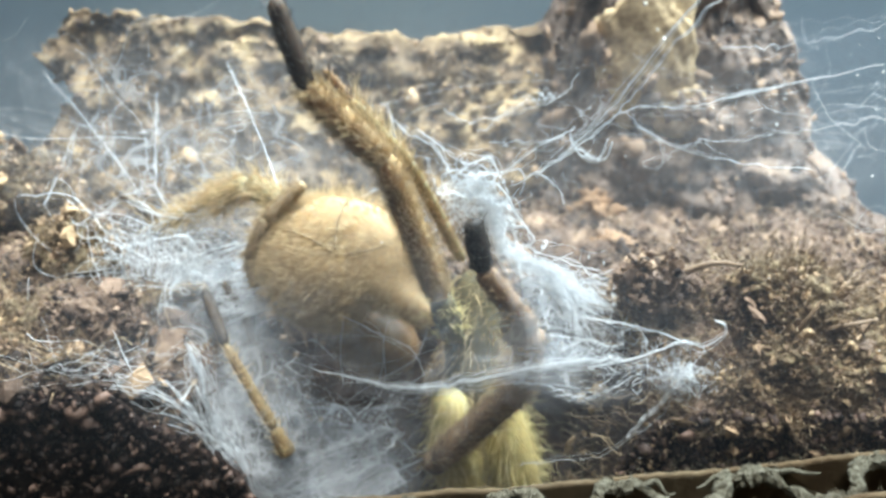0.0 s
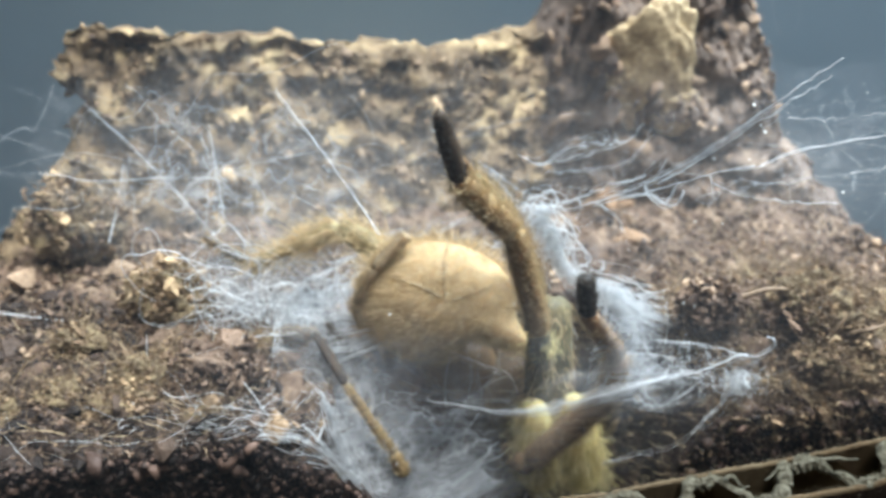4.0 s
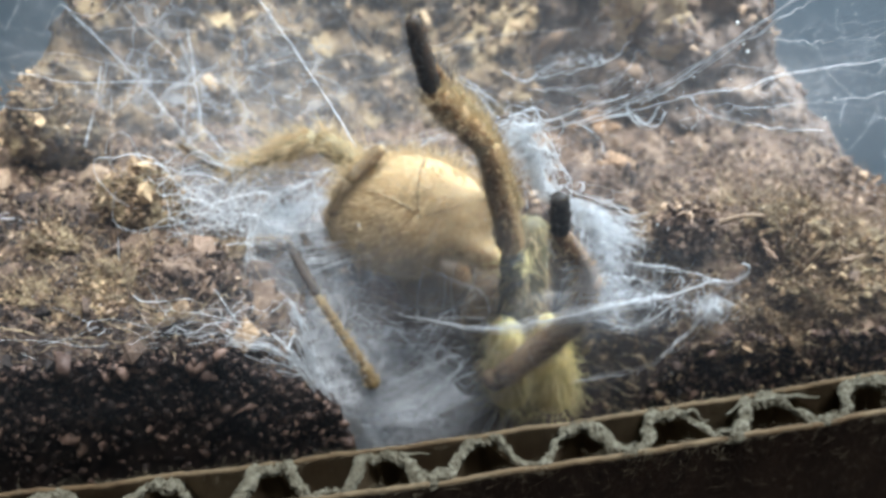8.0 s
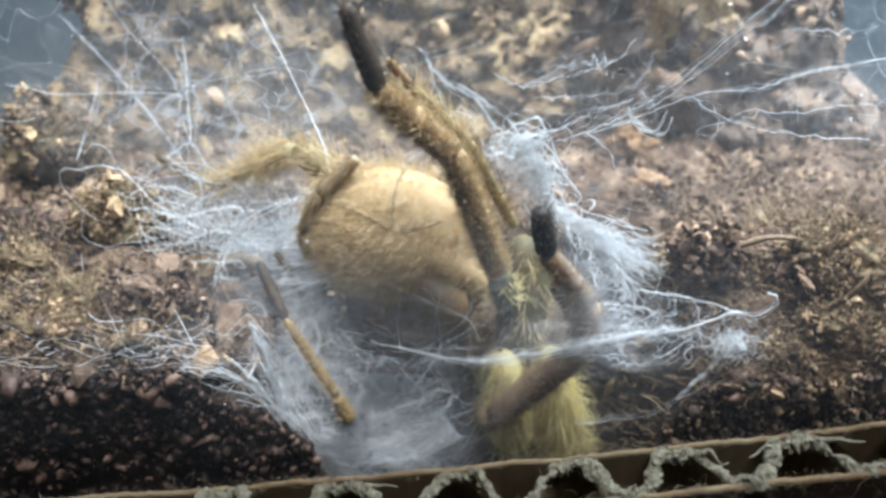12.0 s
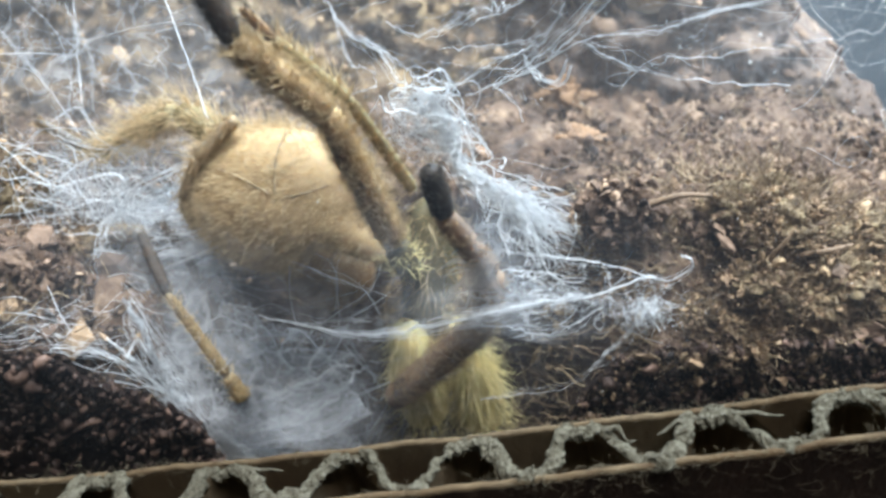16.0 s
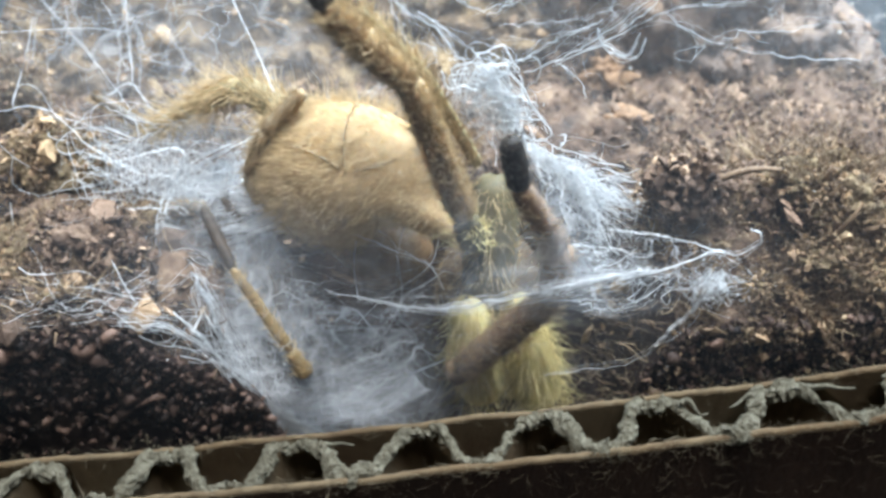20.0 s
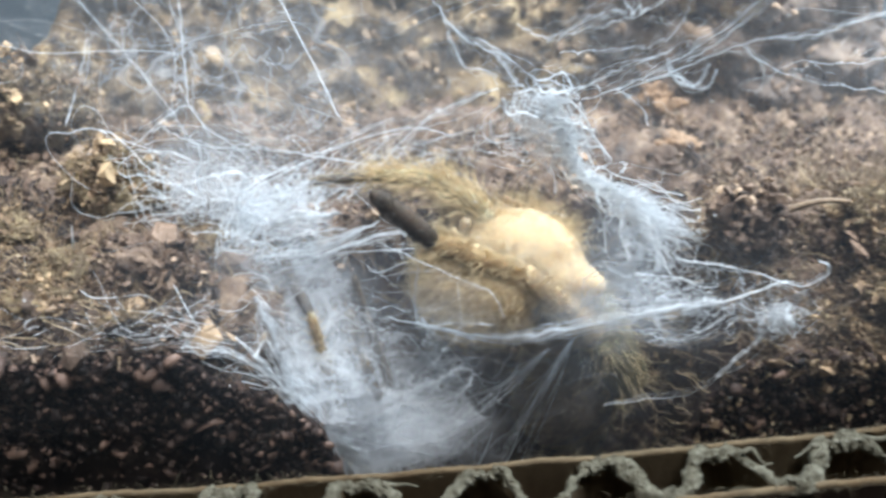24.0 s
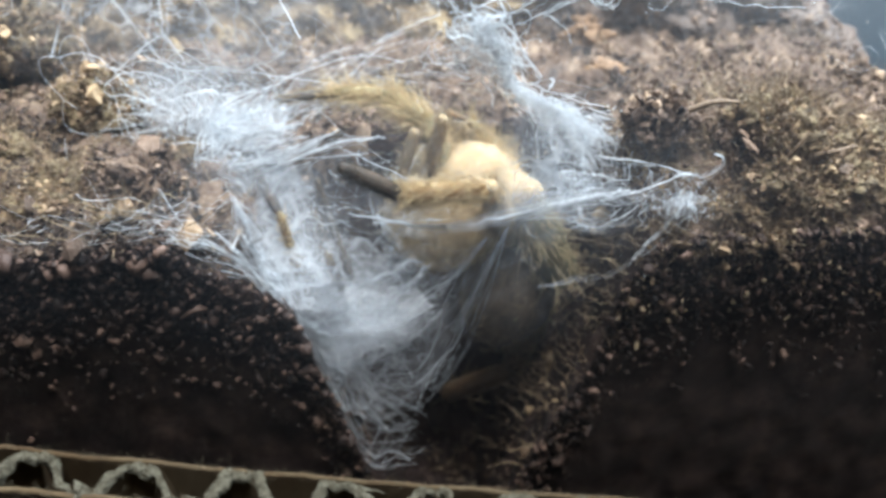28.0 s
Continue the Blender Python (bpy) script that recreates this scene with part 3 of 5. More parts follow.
clod("tan_clod", (2.5, 0.5, 4.2), (0.25, 0.18, 0.15), 200, 0.026, FLAKE, "tan fibrous clod of coir on the soil", 33, 60)
clod("tan_clod", (-2.55, 0.40, 4.06), (0.22, 0.15, 0.13), 180, 0.028, FLAKE, "tan fibrous clod of coir beside the burrow", 31, 40)
clod("tan_clod", (-1.98, 0.34, 3.98), (0.16, 0.1, 0.09), 90, 0.026, FLAKE, "small tan clod of coir beside the burrow", 35, 20)
clod("tan_clod", (1.62, 0.16, 3.98), (0.16, 0.1, 0.1), 110, 0.024, FLAKE, "small tan clod of coir behind the glass", 43, 40)
clod("tan_clod", (1.9, 0.2, 4.14), (0.2, 0.12, 0.14), 160, 0.024, FLAKE, "tan fibrous clod of coir behind the glass", 45, 70)
clod("tan_clod", (2.35, 0.25, 4.12), (0.22, 0.14, 0.12), 150, 0.024, FLAKE, "tan fibrous clod of coir behind the glass", 47, 60)
clod("tan_clod", (2.85, 0.3, 4.08), (0.25, 0.15, 0.12), 140, 0.024, FLAKE, "tan fibrous clod of coir behind the glass", 49, 50)
clod("tan_clod", (-2.35, 1.2, 4.3), (0.3, 0.2, 0.22), 220, 0.03, FLAKE, "tan clod of coir behind the burrow", 39, 40)
clod("tan_clod", (-3.1, 2.2, 4.3), (0.35, 0.25, 0.35), 260, 0.035, FLAKE, "tan clod of coir leaning on the tall lump", 41, 40)
for _k, (_x, _y, _z, _s) in enumerate(((1.35, 0.62, 4.36, 0.12), (1.95, 0.32, 4.2, 0.13), (1.78, 0.5, 4.46, 0.14), (2.05, 0.62, 4.44, 0.13), (2.2, 0.16, 4.04, 0.13), (2.62, 0.2, 4.05, 0.13), (3.0, 0.45, 4.1, 0.15), (1.55, 0.08, 3.8, 0.09), (1.85, 0.06, 3.85, 0.09), (-1.78, 0.75, 4.16, 0.13), (-2.3, 0.7, 4.12, 0.14), (-2.75, 0.3, 3.98, 0.12), (-2.5, 0.55, 4.14, 0.15), (-2.95, 0.5, 4.06, 0.14), (-3.3, 0.4, 4.02, 0.15), (-2.1, 0.25, 4.02, 0.12), (-2.9, 0.9, 4.15, 0.16))):
    clod("coir_tuft", (_x, _y, _z), (_s * 1.2, _s, _s * 0.85), 120, 0.018, FLAKE, "fluffy yellow-tan tuft of coir on the soil", 61 + _k, 55)
_rng = np.random.default_rng(3)
for _lump, _P, _m, _n in ((BANK_L, BANK_LP, BANK, 280), (BANK_R, BANK_RP, CRUMB, 160)):
    pieces(_lump, "flake", _P[_rng.integers(8, 76, _n), _rng.integers(2, _P.shape[1] - 2, _n)] + np.array([0, 0.03, 0]), 0.062, 0.4, _m, _rng, 0.4)
lump("white_speck", (-3.05, 0.3, 3.95), 0.06, LITTER, "tiny white speck lying on the soil", "speck", 37, (0.7, 0.7, 1.3), 2)


def twig(points, r, material, label):
    solo("coir_splinter", tube(curve(points, 10), np.linspace(r, r * 0.5, 10), 5), material, label, "splinter", group="loose splinters")


twig([(1.28, 0.3, 4.62), (1.42, 0.28, 4.68), (1.58, 0.3, 4.66)], 0.022, FIBRE, "curved tan splinter of coir on a clod")
twig([(1.5, 0.1, 3.86), (1.62, 0.08, 3.9), (1.78, 0.08, 3.97)], 0.02, FIBRE, "short tan splinter of coir by the glass")
twig([(1.9, 0.2, 4.3), (1.95, 0.18, 4.42), (2.0, 0.2, 4.5)], 0.018, FIBRE, "upright tan splinter of coir in the soil")
twig([(2.1, 0.25, 4.3), (2.2, 0.2, 4.36), (2.34, 0.22, 4.38)], 0.018, FIBRE, "short tan splinter of coir in the soil")


# ---- the strip of corrugated card before the glass ----
def build_card():
    """Card that stands on its edge; its own axes run along it, away from the viewer, and up, with the cut edge at height 0."""
    rng = np.random.default_rng(5)
    card = thing("cardboard_strip", "brown corrugated cardboard strip with a torn upper edge", "cardboard", (0, -0.5, 3.65))
    half = 0.15

    def liner(y, th, drop, name, label):
        xs = np.linspace(-7, 7, 420)
        ragged = np.array([0.02 * noise.noise(Vector((x * 4, y * 9, 0))) + 0.012 * noise.noise(Vector((x * 15, y, 3))) for x in xs])
        wave = np.array([0.012 * noise.noise(Vector((x * 2.2, y, 7))) for x in xs])
        prof = [(y - th, -drop), (y - th, -0.06), (y - th, -0.03), (y - th, -0.012), (y - th * 0.5, 0.0), (y + th * 0.5, 0.0), (y + th, -0.012), (y + th, -0.03), (y + th, -0.06), (y + th, -drop)]
        P = np.array([[(x, py + w, pz + (g if pz > -0.5 else 0)) for x, g, w in zip(xs, ragged, wave)] for py, pz in prof])
        ob = part(name, bow(grid(P)), CARD, card, label, local=True)
        if y < 0:
            # the face below the cut edge gets a darker colour for its shade
            ob.data.materials.append(CARDSHADE)
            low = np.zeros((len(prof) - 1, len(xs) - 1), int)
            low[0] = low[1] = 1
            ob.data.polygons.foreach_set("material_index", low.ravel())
        return ob

    bow = lambda g: (g[0] + np.stack([0 * g[0][:, 0], 0 * g[0][:, 0], 0.009 * np.minimum(g[0][:, 0] ** 2, 16)], 1), g[1])
    back = liner(half, 0.016, 3.55, "back_liner", "")
    front = liner(-half, 0.018, 3.55, "front_liner", "dark brown fibrous front face")
    # the fluted middle, torn open on top of each wave
    xs = np.linspace(-7, 7, 900)
    ph = 2 * np.pi * (xs - 0.31) / 0.625 + 0.35 * np.sin(xs * 1.7)
    s = np.clip(1.25 * np.cos(ph), -1, 1)
    rows = []
    for z in (-1.6, -0.5, -0.12, -0.05, -0.01):
        tear = np.array([0.035 * noise.noise(Vector((x * 7, z, 1))) for x in xs]) if z > -0.2 else 0
        rows.append(np.stack([xs + (0.05 * np.sin(ph * 0.5 + 1) if z > -0.2 else 0), s * (half - 0.02), z + tear + 0 * xs], 1))
    part("fluting", bow(grid(np.array(rows))), CARD, card, "dark fluting between the liners", local=True)
    # pale rolled lips of torn paper along each wave
    for k in range(-9, 10):
        x0 = 0.31 + 0.625 * k - 0.35 * 0.1 * math.sin(k * 1.06)
        pts = []
        for u in np.linspace(-1.3, 1.3, 15):
            w = abs(u)
            y = half * (0.72 if w < 0.4 else 0.72 - 3.3 * (w - 0.4) if w < 0.86 else -0.80)
            pts.append((x0 + u * 0.255 + rng.normal(0, 0.008), y + rng.normal(0, 0.007), -0.03 + rng.normal(0, 0.008)))
        c = curve(pts, 96)
        swell = 0.8 + 0.5 * rng.random() + rng.uniform(-0.4, 0.4) * np.linspace(-1, 1, 96)
        r = swell * np.array([0.034 + 0.026 * noise.noise(Vector((q[0] * 8, k, 0))) + 0.010 * noise.noise(Vector((q[0] * 30, k, 5))) for q in c])
        v, f = tube(c, np.maximum(r, 0.014), 16)
        v = np.array([p + np.array(noise.noise_vector(Vector(p) * 14.0 + Vector((0, k, 0)))) * 0.02 + np.array(noise.noise_vector(Vector(p) * 48.0)) * 0.018 for p in v])
        lip = part("torn_lip", bow((v, f)), TORN, card, "pale torn paper lip", smooth=False, local=True)
        fuzz = []
        for q in c[rng.integers(2, 94, 110)]:
            d = rng.normal(0, 1, 3)
            d /= np.linalg.norm(d)
            fuzz.append(tube(wander(q + d * 0.02, q + d * rng.uniform(0.04, 0.08), 4, 0.015, rng), 0.0007))
        part("fuzz", bow(join(*fuzz)), FUZZ, lip, "frayed paper fuzz", local=True)
        tail = []
        for side in (-1, 1):
            if rng.random() < 0.25:
                a = np.array([x0 + side * 0.12, half * 0.55, 0.0])
                b = a + [side * rng.uniform(0.12, 0.24), -rng.uniform(0.02, 0.12), rng.uniform(-0.02, 0.03)]
                tail.append(tube(wander(a, b, 9, 0.03, rng), np.linspace(0.018, 0.004, 9), 6))
        if tail:
            part("paper_shred", bow(join(*tail)), TORN, card, "curled shred of torn paper", local=True)
    # loose paper fibres along both edges and on the front face
    out = []
    for k in range(4200):
        x, m = rng.uniform(-4.2, 4.2), rng.random()
        y = (half if m < 0.2 else -half) + rng.normal(0, 0.012)
        a = np.array([x, y, rng.uniform(-0.02, 0.012)])
        if m > 0.4:
            a = np.array([x, -half - 0.02, -rng.uniform(0, 1) ** 2 * 1.4])
        d = rng.normal(0, 1, 3) * [1, 0.35, 0.6]
        if m > 0.4:
            d[1] = -abs(d[1]) * 0.3
        l = rng.uniform(0.02, 0.11)
        out.append(tube(wander(a, a + d / np.linalg.norm(d) * l, 5, 0.02, rng), rng.uniform(0.0005, 0.0011)))
    part("edge_fuzz", bow(join(*out)), FUZZ, card, "fine loose paper fibres", local=True, kind="stuff")
    return card


CARDSTRIP = build_card()


# ---- silk ----
def cloud(rng, n, centre, size, r, amp, link=0.8):
    """Threads criss-crossing an egg-shaped region."""
    out = []
    for k in range(n):
        a, b = rng.normal(0, 1, (2, 3))
        a *= 0.62
        b = a + rng.normal(0, 0.6, 3) * rng.uniform(0.3, 1.3) if rng.random() < link else -a + rng.normal(0, 0.4, 3)
        p = wander(np.array(centre) + a * size, np.array(centre) + b * size, 16, amp, rng)
        p[:, 1] = np.maximum(p[:, 1], 0.015 + 0.02 * rng.random())
        out.append(tube(p, min(2.2, math.exp(rng.normal(-0.75, 0.6))) * r))
    return join(*out)


def curls(rng, n, centre, size, r, length, turn=0.5):
    """Slack threads that loop and wander through an egg-shaped region."""
    out, centre, size = [], np.array(centre), np.array(size)
    for k in range(n):
        m = int(rng.uniform(16, 34))
        p = rng.normal(0, 0.5, 3)
        a, e, w = rng.uniform(0, 6.28), rng.normal(0, 0.3), rng.normal(0, turn * 0.5)
        step = length * math.exp(rng.normal(0, 0.45)) / 24
        pts = []
        for _ in range(m):
            pts.append(centre + p * size)
            w = 0.82 * w + rng.normal(0, turn * 0.45)
            e = 0.85 * e + rng.normal(0, 0.15)
            a += w
            p = p + np.array([math.cos(a) * math.cos(e), math.sin(e), math.sin(a) * math.cos(e)]) * step / size - 0.035 * p
        c = np.array(pts)
        c[:, 1] = np.maximum(c[:, 1], 0.015)
        out.append(tube(c, min(2.6, math.exp(rng.normal(-0.5, 0.6))) * r * np.linspace(1.0, 0.6, m)))
    return join(*out)


def strand(points, r, n=40, hairs=0, seed=0, label="", amp=0.02):
    """One thick thread with finer ones running along it."""
    rng = np.random.default_rng(seed)
    r = 0.78 * r
    c = curve(points, n)
    c = c + np.array([[0.5 * amp * noise.noise(Vector((i * 0.45, seed * 3.1, d * 7.0))) for d in range(3)] for i in range(n)])
    c[:, 1] = np.maximum(c[:, 1], 0.012)
    geo = [tube(c, r * (0.7 + 0.3 * np.sin(np.linspace(0, 9, n))), 5)]
    for k in range(hairs):
        i, j = sorted(rng.integers(0, n, 2))
        if j - i > 4:
            w = c[i:j] + np.sin(np.linspace(0, np.pi, j - i))[:, None] * rng.normal(0, amp * 1.1, 3) * (j - i) / n
            w[:, 1] = np.maximum(w[:, 1], 0.01)
            geo.append(tube(w, r * 0.28))
    return solo("silk_strand", join(*geo), SILK, label or "white strand of spider silk across the burrow", "silk", group="silk strands")


def funnel(phi, s):
    """The silk funnel: s runs from 0 at the rim to 1 in the throat."""
    phi, s = np.asarray(phi, float), np.asarray(s, float)
    c, d = np.cos(phi), np.sin(phi)
    low = np.clip(-d, 0, 1) ** 0.7
    rim = np.stack([-0.22 + 1.42 * c, np.maximum(0.62 + 1.15 * d, 0.05), 4.05 + 0.25 * np.clip(d, 0, 1) - 0.95 * low + 0.05 * np.sin(5 * phi)], -1)
    bowl = np.stack([-0.45 + 0.75 * c, np.maximum(0.6 + 0.6 * d, 0.14), 3.12 + 0.15 * d], -1)
    throat = np.stack([0.15 + 0.4 * c, 0.65 + 0.35 * d, 1.6 + 0 * d], -1)
    s = s[..., None]
    p = rim * (1 - s) ** 2 + bowl * 2 * s * (1 - s) + throat * s * s
    return p + np.stack([0 * c, 0 * c, 0.03 * np.sin(7 * phi + 9 * s[..., 0])], -1)


def build_web():
    rng = np.random.default_rng(21)
    # woven sheets
    ph, ss = np.meshgrid(np.linspace(2.3, 4.2, 120), np.linspace(0.0, 0.5, 40))
    solo("silk_funnel", grid(funnel(ph, ss)), SHEET, "hazy white silk funnel lining the burrow", "web", group="silk webs")
    out = []
    for k in range(600):
        p0 = rng.normal(3.4, 0.45) if rng.random() < 0.7 else rng.uniform(1.7, 4.0)
        s0 = rng.beta(1.1, 4.5)
        n = 12
        dp, ds = rng.normal(0, 0.45), rng.normal(0, 0.16)
        t = np.linspace(-1, 1, n)
        c = funnel(np.clip(p0 + dp * t, 0.5, 4.1), np.clip(s0 + ds * t, -0.05, 0.95)) + rng.normal(0, 0.02, 3) + np.outer(np.sin(t * 3 + rng.uniform(0, 6)), rng.normal(0, 0.02, 3))
        c[:, 1] = np.maximum(c[:, 1], 0.06)
        out.append(tube(c, 0.0011 * math.exp(rng.normal(0, 0.55))))
    for k in range(240):
        p0, s0 = rng.uniform(2.3, 3.9), abs(rng.normal(0.0, 0.16))
        t = np.linspace(-1, 1, 26)
        c = funnel(np.clip(p0 + rng.uniform(0.3, 0.9) * t, 0.8, 4.15), np.clip(s0 + rng.normal(0, 0.07) * t + 0.03 * np.sin(4 * t + k), -0.04, 0.9)) + rng.normal(0, 0.015, 3)
        c[:, 1] = np.maximum(c[:, 1], 0.06)
        out.append(tube(c, 0.0014 * math.exp(rng.normal(0, 0.5))))
    for k in range(90):
        p0 = rng.uniform(2.3, 4.0)
        t = np.linspace(0, 1, 18)
        c = funnel(p0 + rng.normal(0, 0.25) * t, -0.03 + rng.uniform(0.25, 0.6) * t) + rng.normal(0, 0.015, 3)
        c[:, 1] = np.maximum(c[:, 1], 0.06)
        out.append(tube(c, 0.0013 * math.exp(rng.normal(0, 0.5))))
    solo("funnel_threads", join(*out), SILK, "countless fine white threads of the silk funnel", "web", kind="stuff")
    # tangles
    for centre, size, n, r, amp, label in (
        ((-1.6, 1.0, 4.36), (0.5, 0.4, 0.26), 50, 0.0014, 0.2, "tangle of fine silk beside the burrow"),
        ((0.85, 0.3, 4.12), (0.35, 0.18, 0.12), 90, 0.0018, 0.10, "fine silk threads at the burrow's edge"),
        ((1.28, 0.10, 4.08), (0.12, 0.06, 0.09), 140, 0.0018, 0.06, "small bright tuft of silk on the soil"),
        ((0.9, 1.0, 5.2), (0.5, 0.4, 0.3), 14, 0.0013, 0.20, "loose pale silk before the bark lump"),
        ((1.6, 0.6, 5.5), (0.6, 0.3, 0.35), 14, 0.0011, 0.2, "loose pale silk in the corner of the enclosure"),
        ((2.4, 1.2, 5.3), (0.7, 0.6, 0.35), 20, 0.0011, 0.3, "loose pale silk hanging near the glass"),
        ((-2.0, 2.0, 4.8), (1.3, 0.5, 0.6), 50, 0.0014, 0.2, "loose pale silk before the peat lump"),
        ((-2.1, 0.3, 4.02), (0.7, 0.25, 0.12), 110, 0.0018, 0.08, "fine silk threads over the soil"),
        ((-0.4, 0.6, 3.9), (0.8, 0.45, 0.35), 40, 0.0013, 0.15, "thin silk threads across the burrow"),
        ((-1.05, 0.25, 3.5), (0.25, 0.15, 0.3), 80, 0.0013, 0.12, "thin silk threads in the burrow's mouth"),
    ):
        solo("silk_tangle", cloud(rng, n, centre, np.array(size), r, amp), SILK, label, "web", group="silk webs", kind="stuff")
    # slack, looping threads: beside the burrow, over its rim, and the knot behind the spider
    for centre, size, n, r, length, label in (
        ((-1.82, 1.00, 4.27), (0.42, 0.3, 0.24), 90, 0.0030, 0.9, "tangle of bright curled silk beside the burrow"),
        ((-1.56, 0.95, 4.23), (0.30, 0.25, 0.2), 70, 0.0028, 0.6, "tangle of bright curled silk beside the burrow"),
        ((-2.08, 1.20, 4.35), (0.22, 0.2, 0.14), 36, 0.0027, 0.5, "loose curls of silk on the soil"),
        ((-1.38, 0.80, 4.00), (0.22, 0.2, 0.12), 50, 0.0030, 0.4, "white silk over the burrow's rim"),
        ((0.17, 1.28, 4.71), (0.17, 0.14, 0.12), 80, 0.0036, 0.4, "dense white knot of silk behind the spider"),
        ((0.27, 1.22, 4.53), (0.13, 0.12, 0.14), 70, 0.0036, 0.36, "white silk hanging from the knot"),
        ((0.04, 1.20, 4.54), (0.2, 0.15, 0.16), 26, 0.0026, 0.4, "loose silk beside the knot"),
    ):
        solo("silk_tangle", curls(rng, n, centre, size, r, length, 0.36), SILK, label, "web", group="silk webs", kind="stuff")
    # silk laid over the near wall and floor of the burrow
    gx, gy = np.meshgrid(np.linspace(-1.75, -0.75, 90), np.linspace(0.03, 1.05, 40))
    for lift in (0.05,):
        gz = soil_height(gx, gy) + lift + 0.05 * np.sin(gx * 6 + lift * 40) * np.sin(gy * 5)
        solo("silk_lining", grid(np.stack([gx, gy, np.maximum(gz, 2.0)], 2)), LINING, "white silk lining laid over the burrow's wall", "web", group="silk webs")
    out = []
    for k in range(360):
        n = 20
        x0, y0 = rng.uniform(-2.2, -0.5), rng.uniform(0.03, 0.9) ** 1.3
        if x0 < -1.4 and (y0 > 0.25 or rng.random() < 0.5):
            continue
        l, a = rng.uniform(0.15, 0.6), rng.normal(0, 0.5)
        t = np.linspace(-0.5, 0.5, n)
        x, y = x0 + l * math.cos(a) * t, np.maximum(y0 + l * math.sin(a) * t + 0.05 * np.sin(t * 6 + k), 0.02)
        z = np.maximum(soil_height(x, y), 1.8) + rng.uniform(0.03, 0.16)
        z = np.convolve(np.pad(z, 3, mode="edge"), np.ones(7) / 7, "valid")
        out.append(tube(np.stack([x, y, z], 1), 0.0012 * math.exp(rng.normal(0, 0.55))))
    solo("lining_threads", join(*out), SILK, "fine white threads over the burrow's wall", "web", kind="stuff")
    # the sagging silk floor of the burrow
    fu, fv = np.meshgrid(np.linspace(0, 1, 70), np.linspace(0, 1, 50))
    for low in (0.0,):
        q = np.stack([-1.2 + 1.15 * fu, 0.06 + 0.85 * fv, 3.35 - low - (0.75 - 0.4 * fv) * np.sin(np.pi * fu) ** 0.8 + 0.3 * fv - 0.25 * (1 - fv) + 0.03 * np.sin(9 * fu + 5 * fv)], 2)
        solo("silk_floor", grid(q), LINING, "hazy white silk floor sagging in the burrow", "web", group="silk webs")
    out = []
    for k in range(130):
        t = np.linspace(-0.5, 0.5, 18)
        u = np.clip(rng.uniform(0.0, 0.9) + rng.uniform(0.1, 0.5) * t, -0.05, 1.0)
        w = np.clip(rng.random() ** 1.3 + rng.normal(0, 0.25) * t + 0.06 * np.sin(5 * t + k), 0, 1)
        s = np.sin(np.pi * np.clip(u, 0, 1)) ** 0.8
        q = np.stack([-1.2 + 1.2 * u, 0.05 + 0.85 * w, 3.35 - (0.75 - 0.4 * w) * s + 0.3 * w - 0.25 * (1 - w) + rng.normal(0, 0.04)], 1)
        out.append(tube(q, 0.0012 * math.exp(rng.normal(0, 0.55))))
    solo("floor_threads", join(*out), SILK, "fine white threads of the burrow's silk floor", "web", kind="stuff")
    # the dense band from the knot down over the rim
    line = curve([(0.20, 1.30, 4.73), (0.30, 1.24, 4.54), (0.36, 1.12, 4.38), (0.52, 1.00, 4.32), (0.64, 0.88, 4.28), (0.76, 0.75, 4.17), (0.91, 0.50, 4.02)], 80)
    out = []
    for k in range(300):
        i = rng.integers(0, 64)
        c = line[i:i + rng.integers(9, 16)]
        wide = 0.028 if k % 3 else 0.08
        wide *= 1.0 + 1.6 * smooth(40, 70, i)
        d = rng.normal(0, wide, 3) * [1, 0.8, 0.8]
        e = d * 0.5 + rng.normal(0, wide, 3) * [1.2, 0.8, 0.9]
        t = np.linspace(0, 1, len(c))[:, None]
        out.append(tube(c + d * (1 - t) + e * t + 0.015 * np.sin(7 * t + rng.uniform(0, 6, 3)), 0.0026 * math.exp(rng.normal(0, 0.5))))
    # threads that fan out from the band over the rim
    for k in range(130):
        i = rng.integers(30, 62)
        a0 = line[i] + rng.normal(0, 0.03, 3)
        b0 = a0 + np.array([rng.uniform(0.12, 0.5), -rng.uniform(0.05, 0.3), rng.normal(-0.10, 0.10)])
        out.append(tube(wander(a0, b0, 12, 0.07, rng, 0.02), 0.0018 * math.exp(rng.normal(0, 0.5))))
    solo("silk_band", join(*out), SILK, "dense white band of silk from the knot over the rim", "web", kind="stuff")
    # thin film between the rim and the glass
    u, v = np.meshgrid(np.linspace(0, 1, 40), np.linspace(0, 1, 20))
    film = np.stack([-1.75 + 0.95 * u, 0.08 + 0.25 * v + 0.1 * u, 4.02 - 0.55 * u - 0.75 * v * u ** 0.5 + 0.05 * np.sin(7 * u)], 2)
    solo("silk_film", grid(film), FILM, "thin hazy silk film along the burrow's rim", "web", group="silk webs")
    film = np.stack([1.25 * u, 0.08 + 0.35 * v, 4.05 + 0 * v + 0.16 * np.sin(u * 3) - 0.22 * v * np.sin(u * 3.1)], 2)
    solo("silk_film", grid(film), FILM, "thin hazy silk film stretched to the burrow's edge", "web", group="silk webs")

